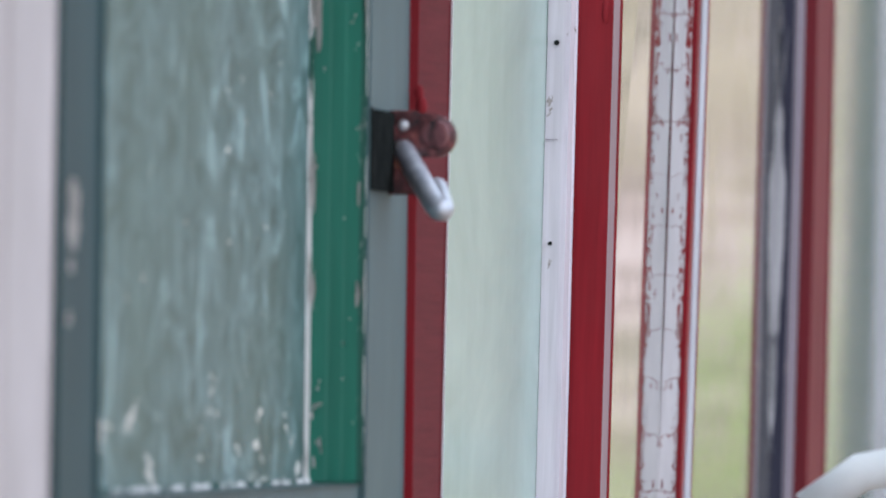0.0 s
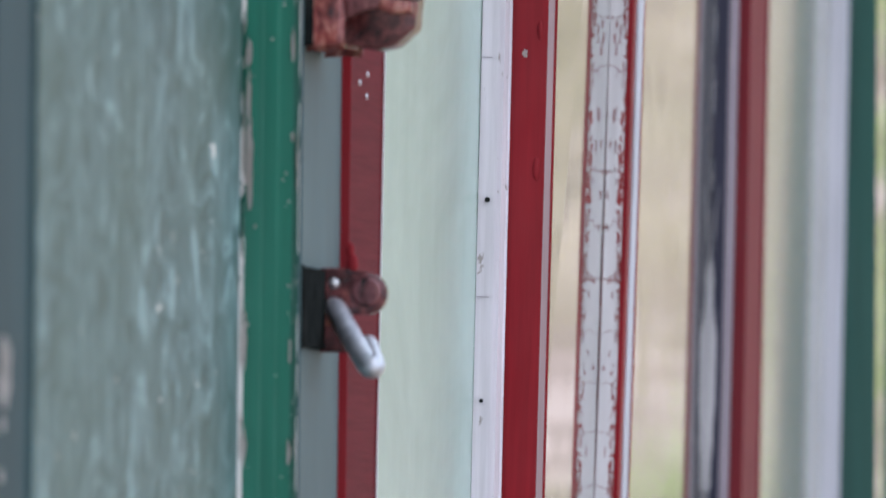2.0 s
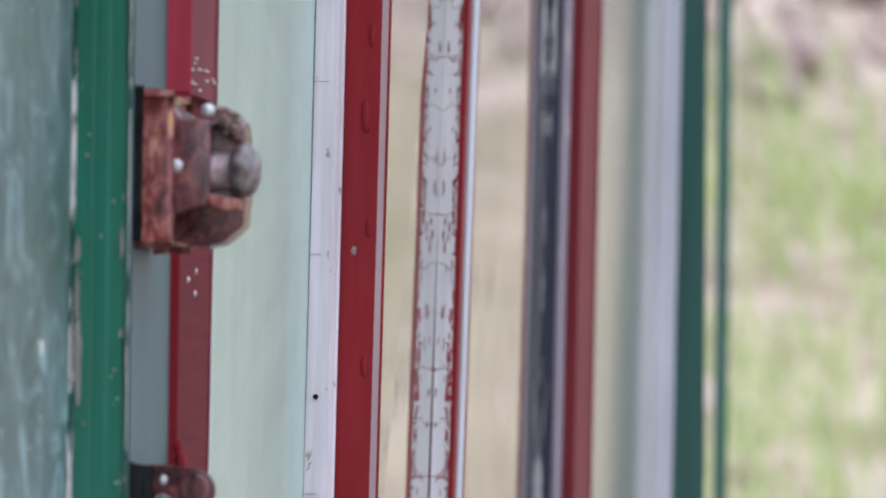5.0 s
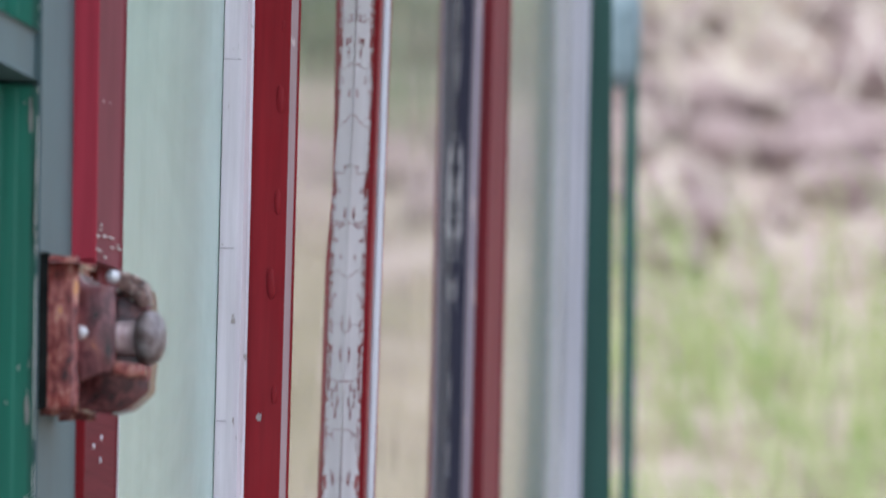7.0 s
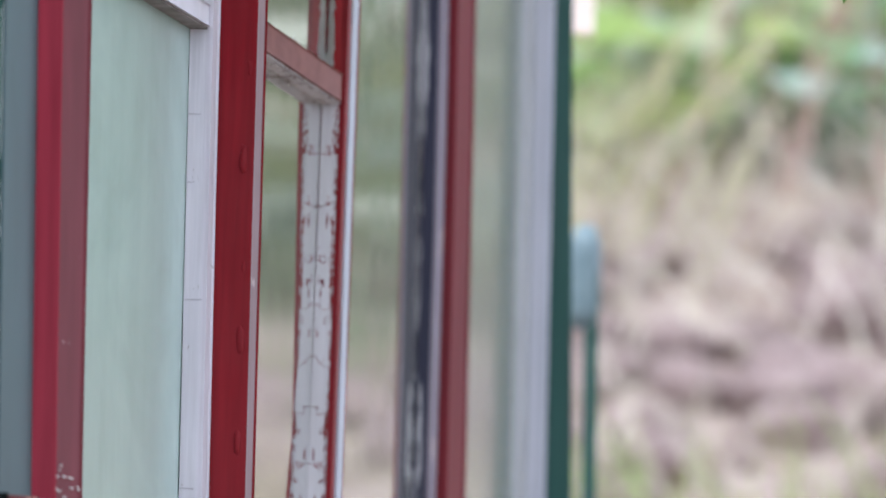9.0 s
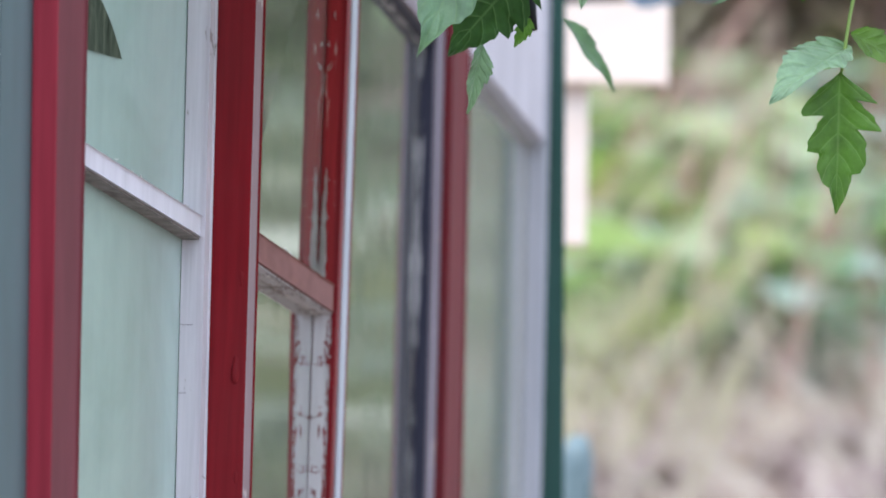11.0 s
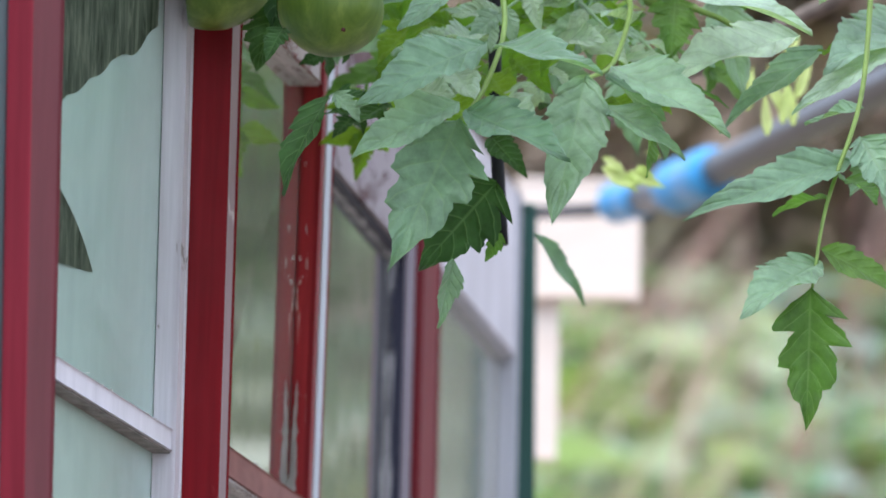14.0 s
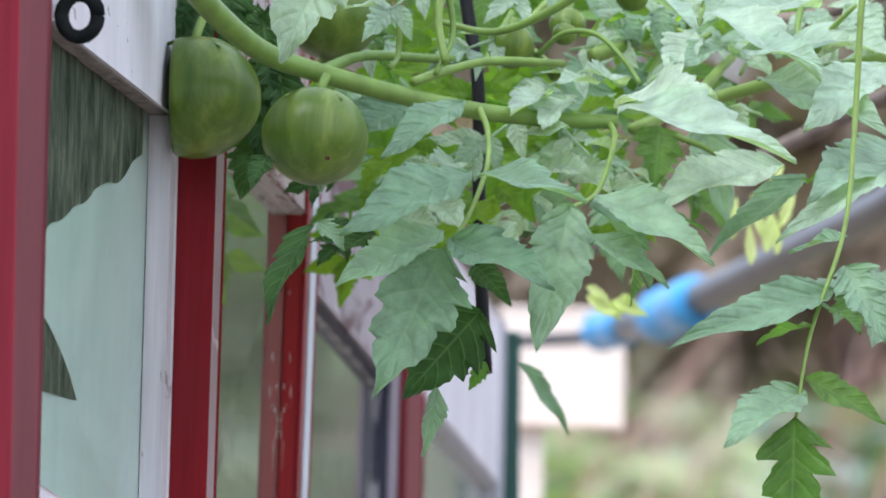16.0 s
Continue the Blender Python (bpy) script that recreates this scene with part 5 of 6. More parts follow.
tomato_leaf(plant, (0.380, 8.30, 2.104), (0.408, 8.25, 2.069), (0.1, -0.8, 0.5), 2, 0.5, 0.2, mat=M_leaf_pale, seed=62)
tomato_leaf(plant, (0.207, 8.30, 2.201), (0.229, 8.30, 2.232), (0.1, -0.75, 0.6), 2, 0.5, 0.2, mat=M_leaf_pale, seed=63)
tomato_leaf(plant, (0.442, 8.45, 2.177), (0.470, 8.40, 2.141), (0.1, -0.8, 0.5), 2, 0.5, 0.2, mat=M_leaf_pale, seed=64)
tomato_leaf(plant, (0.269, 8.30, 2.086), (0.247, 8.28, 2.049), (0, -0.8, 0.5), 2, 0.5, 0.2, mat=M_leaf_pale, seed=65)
tomato_leaf(plant, (0.542, 8.10, 1.986), (0.569, 8.05, 1.952), (0.1, -0.8, 0.5), 0, 0.6, 0.2, seed=66)
tomato_leaf(plant, (0.097, 8.73, 2.286), (0.152, 8.70, 2.237), (-0.2, -0.9, 0.3), 2, 0.7, 0.1, mat=M_leaf_shade, seed=67)
tomato_leaf(plant, (0.134, 8.74, 2.206), (0.171, 8.73, 2.240), (-0.2, -0.9, 0.3), 2, 0.7, 0.1, mat=M_leaf_shade, seed=68)
tomato_leaf(plant, (0.172, 8.72, 2.219), (0.124, 8.70, 2.237), (0.2, -0.9, 0.3), 2, 0.7, 0.1, mat=M_leaf_shade, seed=69)
tomato_leaf(plant, (0.157, 8.74, 2.241), (0.165, 8.73, 2.189), (0.2, -0.9, 0.3), 2, 0.7, 0.1, mat=M_leaf_shade, seed=70)
tomato_leaf(plant, (0.195, 8.30, 2.095), (0.158, 8.28, 2.077), (0.2, -0.9, 0.3), 2, 0.6, 0.1, mat=M_leaf_shade, seed=71)
tomato_leaf(plant, (0.210, 8.28, 2.060), (0.180, 8.25, 2.026), (-0.2, -0.9, 0.3), 2, 0.6, 0.1, mat=M_leaf_shade, seed=72)
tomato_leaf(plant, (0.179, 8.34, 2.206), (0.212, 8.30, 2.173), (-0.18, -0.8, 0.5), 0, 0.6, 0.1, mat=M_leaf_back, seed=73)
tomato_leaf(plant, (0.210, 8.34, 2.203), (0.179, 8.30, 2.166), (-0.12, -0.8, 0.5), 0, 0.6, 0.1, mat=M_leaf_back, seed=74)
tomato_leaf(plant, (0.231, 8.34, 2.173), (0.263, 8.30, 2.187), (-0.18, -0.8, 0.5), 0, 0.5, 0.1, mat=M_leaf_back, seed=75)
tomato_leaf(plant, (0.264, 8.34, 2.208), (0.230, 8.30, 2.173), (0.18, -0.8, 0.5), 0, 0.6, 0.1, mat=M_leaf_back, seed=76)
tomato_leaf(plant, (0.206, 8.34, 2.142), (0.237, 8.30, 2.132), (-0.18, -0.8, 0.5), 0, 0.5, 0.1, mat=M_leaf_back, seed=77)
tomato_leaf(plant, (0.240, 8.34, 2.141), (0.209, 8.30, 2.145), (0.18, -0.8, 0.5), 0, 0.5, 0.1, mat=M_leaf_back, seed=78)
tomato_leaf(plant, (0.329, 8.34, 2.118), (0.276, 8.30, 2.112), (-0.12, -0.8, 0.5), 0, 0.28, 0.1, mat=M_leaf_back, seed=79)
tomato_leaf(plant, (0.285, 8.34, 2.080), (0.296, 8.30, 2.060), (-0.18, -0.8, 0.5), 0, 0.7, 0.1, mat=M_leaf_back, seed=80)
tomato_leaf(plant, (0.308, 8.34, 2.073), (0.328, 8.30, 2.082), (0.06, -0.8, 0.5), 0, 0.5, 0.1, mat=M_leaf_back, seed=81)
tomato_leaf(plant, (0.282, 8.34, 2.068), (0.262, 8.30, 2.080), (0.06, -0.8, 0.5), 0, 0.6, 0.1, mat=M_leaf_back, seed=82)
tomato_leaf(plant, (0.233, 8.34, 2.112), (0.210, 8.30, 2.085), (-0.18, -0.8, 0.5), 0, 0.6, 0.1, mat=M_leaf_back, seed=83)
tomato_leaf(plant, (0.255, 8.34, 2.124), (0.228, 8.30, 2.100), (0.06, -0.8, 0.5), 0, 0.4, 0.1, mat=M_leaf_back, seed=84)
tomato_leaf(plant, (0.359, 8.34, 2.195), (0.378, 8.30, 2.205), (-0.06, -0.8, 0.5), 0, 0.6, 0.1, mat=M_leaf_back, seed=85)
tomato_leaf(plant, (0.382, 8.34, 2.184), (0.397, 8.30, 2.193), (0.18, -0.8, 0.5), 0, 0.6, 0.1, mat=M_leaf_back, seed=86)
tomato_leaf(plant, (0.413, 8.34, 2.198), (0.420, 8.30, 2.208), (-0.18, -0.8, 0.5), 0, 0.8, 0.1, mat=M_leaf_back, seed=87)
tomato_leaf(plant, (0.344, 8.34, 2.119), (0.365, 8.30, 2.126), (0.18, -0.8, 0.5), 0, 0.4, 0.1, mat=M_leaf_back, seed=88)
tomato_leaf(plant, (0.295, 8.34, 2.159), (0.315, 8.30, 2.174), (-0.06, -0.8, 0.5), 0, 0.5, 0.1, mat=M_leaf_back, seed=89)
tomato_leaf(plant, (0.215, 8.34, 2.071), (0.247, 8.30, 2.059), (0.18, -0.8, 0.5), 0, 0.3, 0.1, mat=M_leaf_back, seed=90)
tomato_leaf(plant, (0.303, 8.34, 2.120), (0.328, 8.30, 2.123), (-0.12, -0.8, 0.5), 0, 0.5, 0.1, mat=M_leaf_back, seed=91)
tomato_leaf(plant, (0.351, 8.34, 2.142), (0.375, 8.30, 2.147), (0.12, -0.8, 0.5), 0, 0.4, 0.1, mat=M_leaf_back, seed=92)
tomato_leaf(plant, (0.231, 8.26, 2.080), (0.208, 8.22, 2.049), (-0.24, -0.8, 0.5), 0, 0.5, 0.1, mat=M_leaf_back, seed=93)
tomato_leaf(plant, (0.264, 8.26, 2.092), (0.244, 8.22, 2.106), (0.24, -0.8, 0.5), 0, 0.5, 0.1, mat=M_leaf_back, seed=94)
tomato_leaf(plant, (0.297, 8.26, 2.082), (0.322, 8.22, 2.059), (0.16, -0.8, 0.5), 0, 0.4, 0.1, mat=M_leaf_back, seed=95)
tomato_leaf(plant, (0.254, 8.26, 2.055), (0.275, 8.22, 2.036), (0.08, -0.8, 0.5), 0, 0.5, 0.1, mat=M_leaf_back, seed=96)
tomato_leaf(plant, (0.316, 8.26, 2.049), (0.340, 8.22, 2.052), (0.24, -0.8, 0.5), 0, 0.4, 0.1, mat=M_leaf_shade, seed=97)
tomato_leaf(plant, (0.334, 8.26, 2.094), (0.314, 8.22, 2.070), (-0.24, -0.8, 0.5), 0, 0.5, 0.1, mat=M_leaf_back, seed=98)
tomato_leaf(plant, (0.364, 8.26, 2.058), (0.381, 8.22, 2.035), (0.0, -0.8, 0.5), 0, 0.5, 0.1, mat=M_leaf_back, seed=99)
tomato_leaf(plant, (0.217, 8.26, 2.050), (0.194, 8.22, 2.034), (-0.08, -0.8, 0.5), 0, 0.4, 0.1, mat=M_leaf_shade, seed=100)
tomato_leaf(plant, (0.284, 8.26, 2.029), (0.305, 8.22, 2.003), (-0.24, -0.8, 0.5), 0, 0.4, 0.1, mat=M_leaf_shade, seed=101)
tomato_leaf(plant, (0.356, 8.26, 2.098), (0.376, 8.22, 2.105), (0.08, -0.8, 0.5), 0, 0.4, 0.1, mat=M_leaf_back, seed=102)
tomato_leaf(plant, (0.246, 8.26, 2.069), (0.227, 8.22, 2.051), (0.16, -0.8, 0.5), 0, 0.5, 0.1, mat=M_leaf_back, seed=103)
tomato_leaf(plant, (0.379, 8.26, 2.065), (0.399, 8.22, 2.046), (-0.16, -0.8, 0.5), 0, 0.4, 0.1, mat=M_leaf_back, seed=104)
tomato_leaf(plant, (0.339, 8.22, 2.136), (0.322, 8.17, 2.115), (-0.2, -0.75, 0.55), 0, 0.6, 0.1, mat=M_leaf_pale, seed=105)
tomato_leaf(plant, (0.360, 8.22, 2.146), (0.333, 8.17, 2.146), (-0.2, -0.75, 0.55), 0, 0.45, 0.1, mat=M_leaf_pale, seed=106)
tomato_leaf(plant, (0.375, 8.22, 2.146), (0.351, 8.17, 2.154), (-0.2, -0.75, 0.55), 0, 0.5, 0.1, mat=M_leaf_pale, seed=107)
tomato_leaf(plant, (0.324, 8.22, 2.139), (0.302, 8.17, 2.123), (-0.2, -0.75, 0.55), 0, 0.5, 0.1, mat=M_leaf_pale, seed=108)
tomato_leaf(plant, (0.343, 8.22, 2.091), (0.367, 8.17, 2.073), (-0.2, -0.75, 0.55), 0, 0.5, 0.1, mat=M_leaf_pale, seed=109)
tomato_leaf(plant, (0.369, 8.22, 2.079), (0.396, 8.17, 2.070), (-0.2, -0.75, 0.55), 0, 0.35, 0.1, mat=M_leaf_pale, seed=110)
tomato_leaf(plant, (0.325, 8.22, 2.089), (0.352, 8.17, 2.088), (-0.2, -0.75, 0.55), 0, 0.4, 0.1, mat=M_leaf_pale, seed=111)
tomato_leaf(plant, (0.372, 8.22, 2.102), (0.352, 8.17, 2.106), (-0.2, -0.75, 0.55), 0, 0.5, 0.1, mat=M_leaf_pale, seed=112)
tomato_leaf(plant, (0.313, 8.22, 2.111), (0.337, 8.17, 2.115), (-0.2, -0.75, 0.55), 0, 0.4, 0.1, mat=M_leaf_pale, seed=113)
tomato_leaf(plant, (0.422, 8.22, 2.181), (0.402, 8.17, 2.148), (-0.2, -0.75, 0.55), 0, 0.45, 0.1, mat=M_leaf_pale, seed=114)
tomato_leaf(plant, (0.441, 8.22, 2.174), (0.414, 8.17, 2.158), (-0.2, -0.75, 0.55), 0, 0.45, 0.1, mat=M_leaf_pale, seed=115)
tomato_leaf(plant, (0.393, 8.22, 2.147), (0.409, 8.17, 2.159), (-0.2, -0.75, 0.55), 0, 0.4, 0.1, mat=M_leaf_pale, seed=116)
tomato_leaf(plant, (0.274, 8.22, 2.088), (0.250, 8.17, 2.089), (-0.2, -0.75, 0.55), 0, 0.5, 0.1, mat=M_leaf_pale, seed=117)
tomato_leaf(plant, (0.230, 8.22, 2.050), (0.254, 8.17, 2.050), (-0.2, -0.75, 0.55), 0, 0.5, 0.1, mat=M_leaf_pale, seed=118)
tomato_leaf(plant, (0.256, 8.22, 2.069), (0.269, 8.17, 2.047), (-0.2, -0.75, 0.55), 0, 0.6, 0.1, mat=M_leaf_pale, seed=119)
tomato_leaf(plant, (0.289, 8.22, 2.047), (0.308, 8.17, 2.035), (-0.2, -0.75, 0.55), 0, 0.6, 0.1, mat=M_leaf_pale, seed=120)
tomato_leaf(plant, (0.541, 8.22, 2.013), (0.515, 8.17, 1.992), (-0.2, -0.75, 0.55), 0, 0.5, 0.1, seed=121)
tomato_leaf(plant, (0.547, 8.22, 2.028), (0.529, 8.17, 2.000), (-0.2, -0.75, 0.55), 0, 0.6, 0.1, mat=M_leaf_pale, seed=122)
tomato_leaf(plant, (0.525, 8.22, 2.020), (0.507, 8.17, 2.007), (-0.2, -0.75, 0.55), 0, 0.5, 0.1, mat=M_leaf_pale, seed=123)
tomato_leaf(plant, (0.558, 8.22, 2.014), (0.539, 8.17, 1.978), (-0.2, -0.75, 0.55), 0, 0.5, 0.1, mat=M_leaf_pale, seed=124)
tomato_leaf(plant, (0.310, 8.54, 2.290), (0.410, 8.48, 2.267), (-0.08, -0.75, 0.6), 2, 0.6, 0.25, seed=125)
tomato_leaf(plant, (0.201, 8.33, 2.215), (0.218, 8.27, 2.169), (-0.25, -0.75, 0.6), 2, 0.6, 0.25, mat=M_leaf_lit, seed=126)
tomato_leaf(plant, (0.353, 8.58, 2.212), (0.411, 8.52, 2.177), (0.27, -0.75, 0.6), 2, 0.6, 0.25, seed=127)
tomato_leaf(plant, (0.418, 8.69, 2.283), (0.538, 8.63, 2.262), (-0.13, -0.75, 0.6), 2, 0.6, 0.25, mat=M_leaf_lit, seed=128)
tomato_leaf(plant, (0.234, 8.38, 2.270), (0.170, 8.32, 2.227), (0.05, -0.75, 0.6), 2, 0.6, 0.25, seed=129)
tomato_leaf(plant, (0.484, 8.32, 2.186), (0.555, 8.24, 2.189), (0.01, -0.55, 0.8), 0, 0.4, 0.15, mat=M_leaf_pale, seed=130)
tomato_leaf(plant, (0.520, 8.39, 2.184), (0.609, 8.31, 2.175), (-0.1, -0.55, 0.8), 0, 0.4, 0.15, mat=M_leaf_pale, seed=131)
tomato_leaf(plant, (0.463, 8.19, 2.149), (0.542, 8.11, 2.122), (-0.03, -0.55, 0.8), 0, 0.4, 0.15, mat=M_leaf_pale, seed=132)
tomato_leaf(plant, (0.507, 8.27, 2.208), (0.428, 8.19, 2.198), (-0.06, -0.55, 0.8), 0, 0.4, 0.15, mat=M_leaf_pale, seed=133)
tomato_leaf(plant, (0.445, 8.17, 2.162), (0.496, 8.09, 2.161), (0.08, -0.55, 0.8), 0, 0.4, 0.15, mat=M_leaf_pale, seed=134)
tomato_leaf(plant, (0.478, 8.16, 2.087), (0.389, 8.08, 2.065), (-0.02, -0.55, 0.8), 0, 0.4, 0.15, mat=M_leaf_pale, seed=135)
tomato_leaf(plant, (0.377, 8.29, 2.219), (0.427, 8.21, 2.196), (0.17, -0.55, 0.8), 0, 0.4, 0.15, mat=M_leaf_pale, seed=136)
tomato_leaf(plant, (0.459, 8.45, 2.240), (0.389, 8.37, 2.209), (-0.09, -0.55, 0.8), 0, 0.4, 0.15, mat=M_leaf_pale, seed=137)
tomato_leaf(plant, (0.428, 8.20, 2.193), (0.500, 8.12, 2.156), (0.06, -0.55, 0.8), 0, 0.4, 0.15, mat=M_leaf_pale, seed=138)
line = smooth_line([(0.310, 8.40, 2.216), (0.296, 8.38, 2.190), (0.290, 8.36, 2.172)])
part("stem", tube(line, [0.0022 + (0.0012 - 0.0022) * k / (len(line) - 1) for k in range(len(line))], 10), M_stem, plant, "", True)
line = smooth_line([(0.439, 8.40, 2.228), (0.431, 8.38, 2.202), (0.405, 8.36, 2.168)])
part("stem", tube(line, [0.0022 + (0.0012 - 0.0022) * k / (len(line) - 1) for k in range(len(line))], 10), M_stem, plant, "", True)
line = smooth_line([(0.542, 8.40, 2.229), (0.552, 8.38, 2.204), (0.537, 8.36, 2.169)])
part("stem", tube(line, [0.0022 + (0.0012 - 0.0022) * k / (len(line) - 1) for k in range(len(line))], 10), M_stem, plant, "", True)
line = smooth_line([(0.543, 8.40, 2.228), (0.545, 8.38, 2.202), (0.532, 8.36, 2.179)])
part("stem", tube(line, [0.0022 + (0.0012 - 0.0022) * k / (len(line) - 1) for k in range(len(line))], 10), M_stem, plant, "", True)
line = smooth_line([(0.426, 8.40, 2.235), (0.412, 8.38, 2.209), (0.468, 8.36, 2.187)])
part("stem", tube(line, [0.0022 + (0.0012 - 0.0022) * k / (len(line) - 1) for k in range(len(line))], 10), M_stem, plant, "", True)
line = smooth_line([(0.334, 8.40, 2.225), (0.316, 8.38, 2.199), (0.340, 8.36, 2.173)])
part("stem", tube(line, [0.0022 + (0.0012 - 0.0022) * k / (len(line) - 1) for k in range(len(line))], 10), M_stem, plant, "", True)
line = smooth_line([(0.542, 8.40, 2.230), (0.522, 8.38, 2.204), (0.514, 8.36, 2.181)])
part("stem", tube(line, [0.0022 + (0.0012 - 0.0022) * k / (len(line) - 1) for k in range(len(line))], 10), M_stem, plant, "", True)
line = smooth_line([(0.464, 8.40, 2.215), (0.468, 8.38, 2.190), (0.461, 8.36, 2.173)])
part("stem", tube(line, [0.0022 + (0.0012 - 0.0022) * k / (len(line) - 1) for k in range(len(line))], 10), M_stem, plant, "", True)
line = smooth_line([(0.428, 8.40, 2.213), (0.427, 8.38, 2.188), (0.410, 8.36, 2.170)])
part("stem", tube(line, [0.0022 + (0.0012 - 0.0022) * k / (len(line) - 1) for k in range(len(line))], 10), M_stem, plant, "", True)
tomato_leaf(plant, (0.529, 9.20, 2.150), (0.532, 9.20, 2.183), (0.1, -0.9, 0.3), 0, 0.26, 0.1, mat=M_young, seed=139)
tomato_leaf(plant, (0.526, 9.20, 2.161), (0.518, 9.20, 2.194), (0.1, -0.9, 0.3), 0, 0.26, 0.1, mat=M_young, seed=140)
tomato_leaf(plant, (0.539, 9.20, 2.169), (0.550, 9.20, 2.203), (0.1, -0.9, 0.3), 0, 0.26, 0.1, mat=M_young, seed=141)
tomato_leaf(plant, (0.537, 9.20, 2.149), (0.533, 9.20, 2.182), (0.1, -0.9, 0.3), 0, 0.26, 0.1, mat=M_young, seed=142)
tomato_leaf(plant, (0.523, 9.20, 2.182), (0.541, 9.20, 2.216), (0.1, -0.9, 0.3), 0, 0.26, 0.1, mat=M_young, seed=143)
tomato_leaf(plant, (0.518, 9.20, 2.141), (0.516, 9.20, 2.174), (0.1, -0.9, 0.3), 0, 0.26, 0.1, mat=M_young, seed=144)
tomato_leaf(plant, (0.503, 9.20, 2.159), (0.507, 9.20, 2.192), (0.1, -0.9, 0.3), 0, 0.26, 0.1, mat=M_young, seed=145)
tomato_leaf(plant, (0.417, 9.20, 2.112), (0.444, 9.20, 2.102), (0.1, -0.9, 0.3), 0, 0.4, 0.1, mat=M_young, seed=146)
tomato_leaf(plant, (0.398, 9.20, 2.122), (0.417, 9.20, 2.111), (0.1, -0.9, 0.3), 0, 0.4, 0.1, mat=M_young, seed=147)
tomato_leaf(plant, (0.398, 9.20, 2.115), (0.425, 9.20, 2.099), (0.1, -0.9, 0.3), 0, 0.4, 0.1, mat=M_young, seed=148)
tomato_leaf(plant, (0.423, 9.20, 2.116), (0.436, 9.20, 2.110), (0.1, -0.9, 0.3), 0, 0.4, 0.1, mat=M_young, seed=149)
tomato_leaf(plant, (0.404, 9.20, 2.105), (0.431, 9.20, 2.106), (0.1, -0.9, 0.3), 0, 0.4, 0.1, mat=M_young, seed=150)
tomato_leaf(plant, (0.430, 9.20, 2.127), (0.441, 9.20, 2.124), (0.1, -0.9, 0.3), 0, 0.4, 0.1, mat=M_young, seed=151)
tomato(plant, 0.098, 8.19, 2.127, 0.0405, flat=True, tall=1.05)
tomato(plant, 0.174, 8.12, 2.095, 0.0335)
tomato(plant, 0.186, 8.25, 2.190, 0.03)
tomato(plant, 0.306, 8.3, 2.180, 0.0155)
tomato(plant, 0.345, 8.35, 2.202, 0.012)
tomato(plant, 0.336, 8.3, 2.163, 0.006)
tomato(plant, 0.385, 8.3, 2.216, 0.011)
tomato(plant, 0.341, 8.3, 2.189, 0.008)
# Two added sheets paint the plant's dark reflection on the pane.
reflected_foliage(plant, 0.04, 0.66, lambda s: 1.947 + 0.207 * s + 0.016 * noise.noise((5 * s, 0, 1)) + 0.006 * noise.noise((12 * s, 0, 2)), lambda s: 2.125, "dark sheet painting foliage mirrored in the hazy glass")
reflected_foliage(plant, 0.1, 0.33, lambda s: 1.874 + 0.07 * (s - 0.1), lambda s: 1.924 - 0.034 * ((s - 0.1) / 0.23) ** 2.2, "dark sheet painting a leaf mirrored in the hazy glass")
tomato_leaf(plant, (0.094, 8.46, 2.251), (0.136, 8.44, 2.199), (-0.2, -0.9, 0.3), 0, 0.6, 0.1, mat=M_leaf_shade, seed=152)
tomato_leaf(plant, (0.137, 8.46, 2.171), (0.147, 8.44, 2.222), (-0.2, -0.9, 0.3), 0, 0.6, 0.1, mat=M_leaf_shade, seed=153)
tomato_leaf(plant, (0.124, 8.46, 2.236), (0.142, 8.44, 2.188), (-0.2, -0.9, 0.3), 0, 0.6, 0.1, mat=M_leaf_shade, seed=154)
tomato_leaf(plant, (0.147, 8.46, 2.214), (0.141, 8.44, 2.169), (-0.2, -0.9, 0.3), 0, 0.6, 0.1, mat=M_leaf_shade, seed=155)
tomato_leaf(plant, (0.100, 8.46, 2.243), (0.129, 8.44, 2.214), (-0.2, -0.9, 0.3), 0, 0.6, 0.1, mat=M_leaf_shade, seed=156)
tomato_leaf(plant, (0.148, 8.46, 2.179), (0.160, 8.44, 2.165), (-0.2, -0.9, 0.3), 0, 0.6, 0.1, mat=M_leaf_shade, seed=157)
tomato_leaf(plant, (0.143, 8.10, 2.078), (0.132, 8.08, 2.057), (-0.2, -0.9, 0.3), 0, 0.6, 0.1, mat=M_leaf_shade, seed=158)
# further leaves in backlit colours; shade-coloured leaves make the dark tangle behind the fruit
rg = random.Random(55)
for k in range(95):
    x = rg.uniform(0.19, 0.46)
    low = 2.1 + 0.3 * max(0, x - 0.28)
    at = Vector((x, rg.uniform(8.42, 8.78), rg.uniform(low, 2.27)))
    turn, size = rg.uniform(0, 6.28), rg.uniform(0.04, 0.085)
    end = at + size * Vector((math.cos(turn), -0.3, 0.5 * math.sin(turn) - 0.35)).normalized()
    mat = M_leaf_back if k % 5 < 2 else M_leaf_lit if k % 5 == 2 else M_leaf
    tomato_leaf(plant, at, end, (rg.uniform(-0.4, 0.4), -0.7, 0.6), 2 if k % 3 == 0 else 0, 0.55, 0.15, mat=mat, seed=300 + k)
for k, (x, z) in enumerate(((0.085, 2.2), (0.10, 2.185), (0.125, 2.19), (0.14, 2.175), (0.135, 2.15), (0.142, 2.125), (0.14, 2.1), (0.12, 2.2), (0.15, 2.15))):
    tomato_leaf(plant, (x, 8.232, z + 0.01), (x + 0.012 * math.sin(5 * k), 8.225, z - 0.035), (0.1 * math.sin(3 * k), -0.9, 0.2), 0, 0.8, 0.05, mat=M_leaf_shade, seed=440 + k)
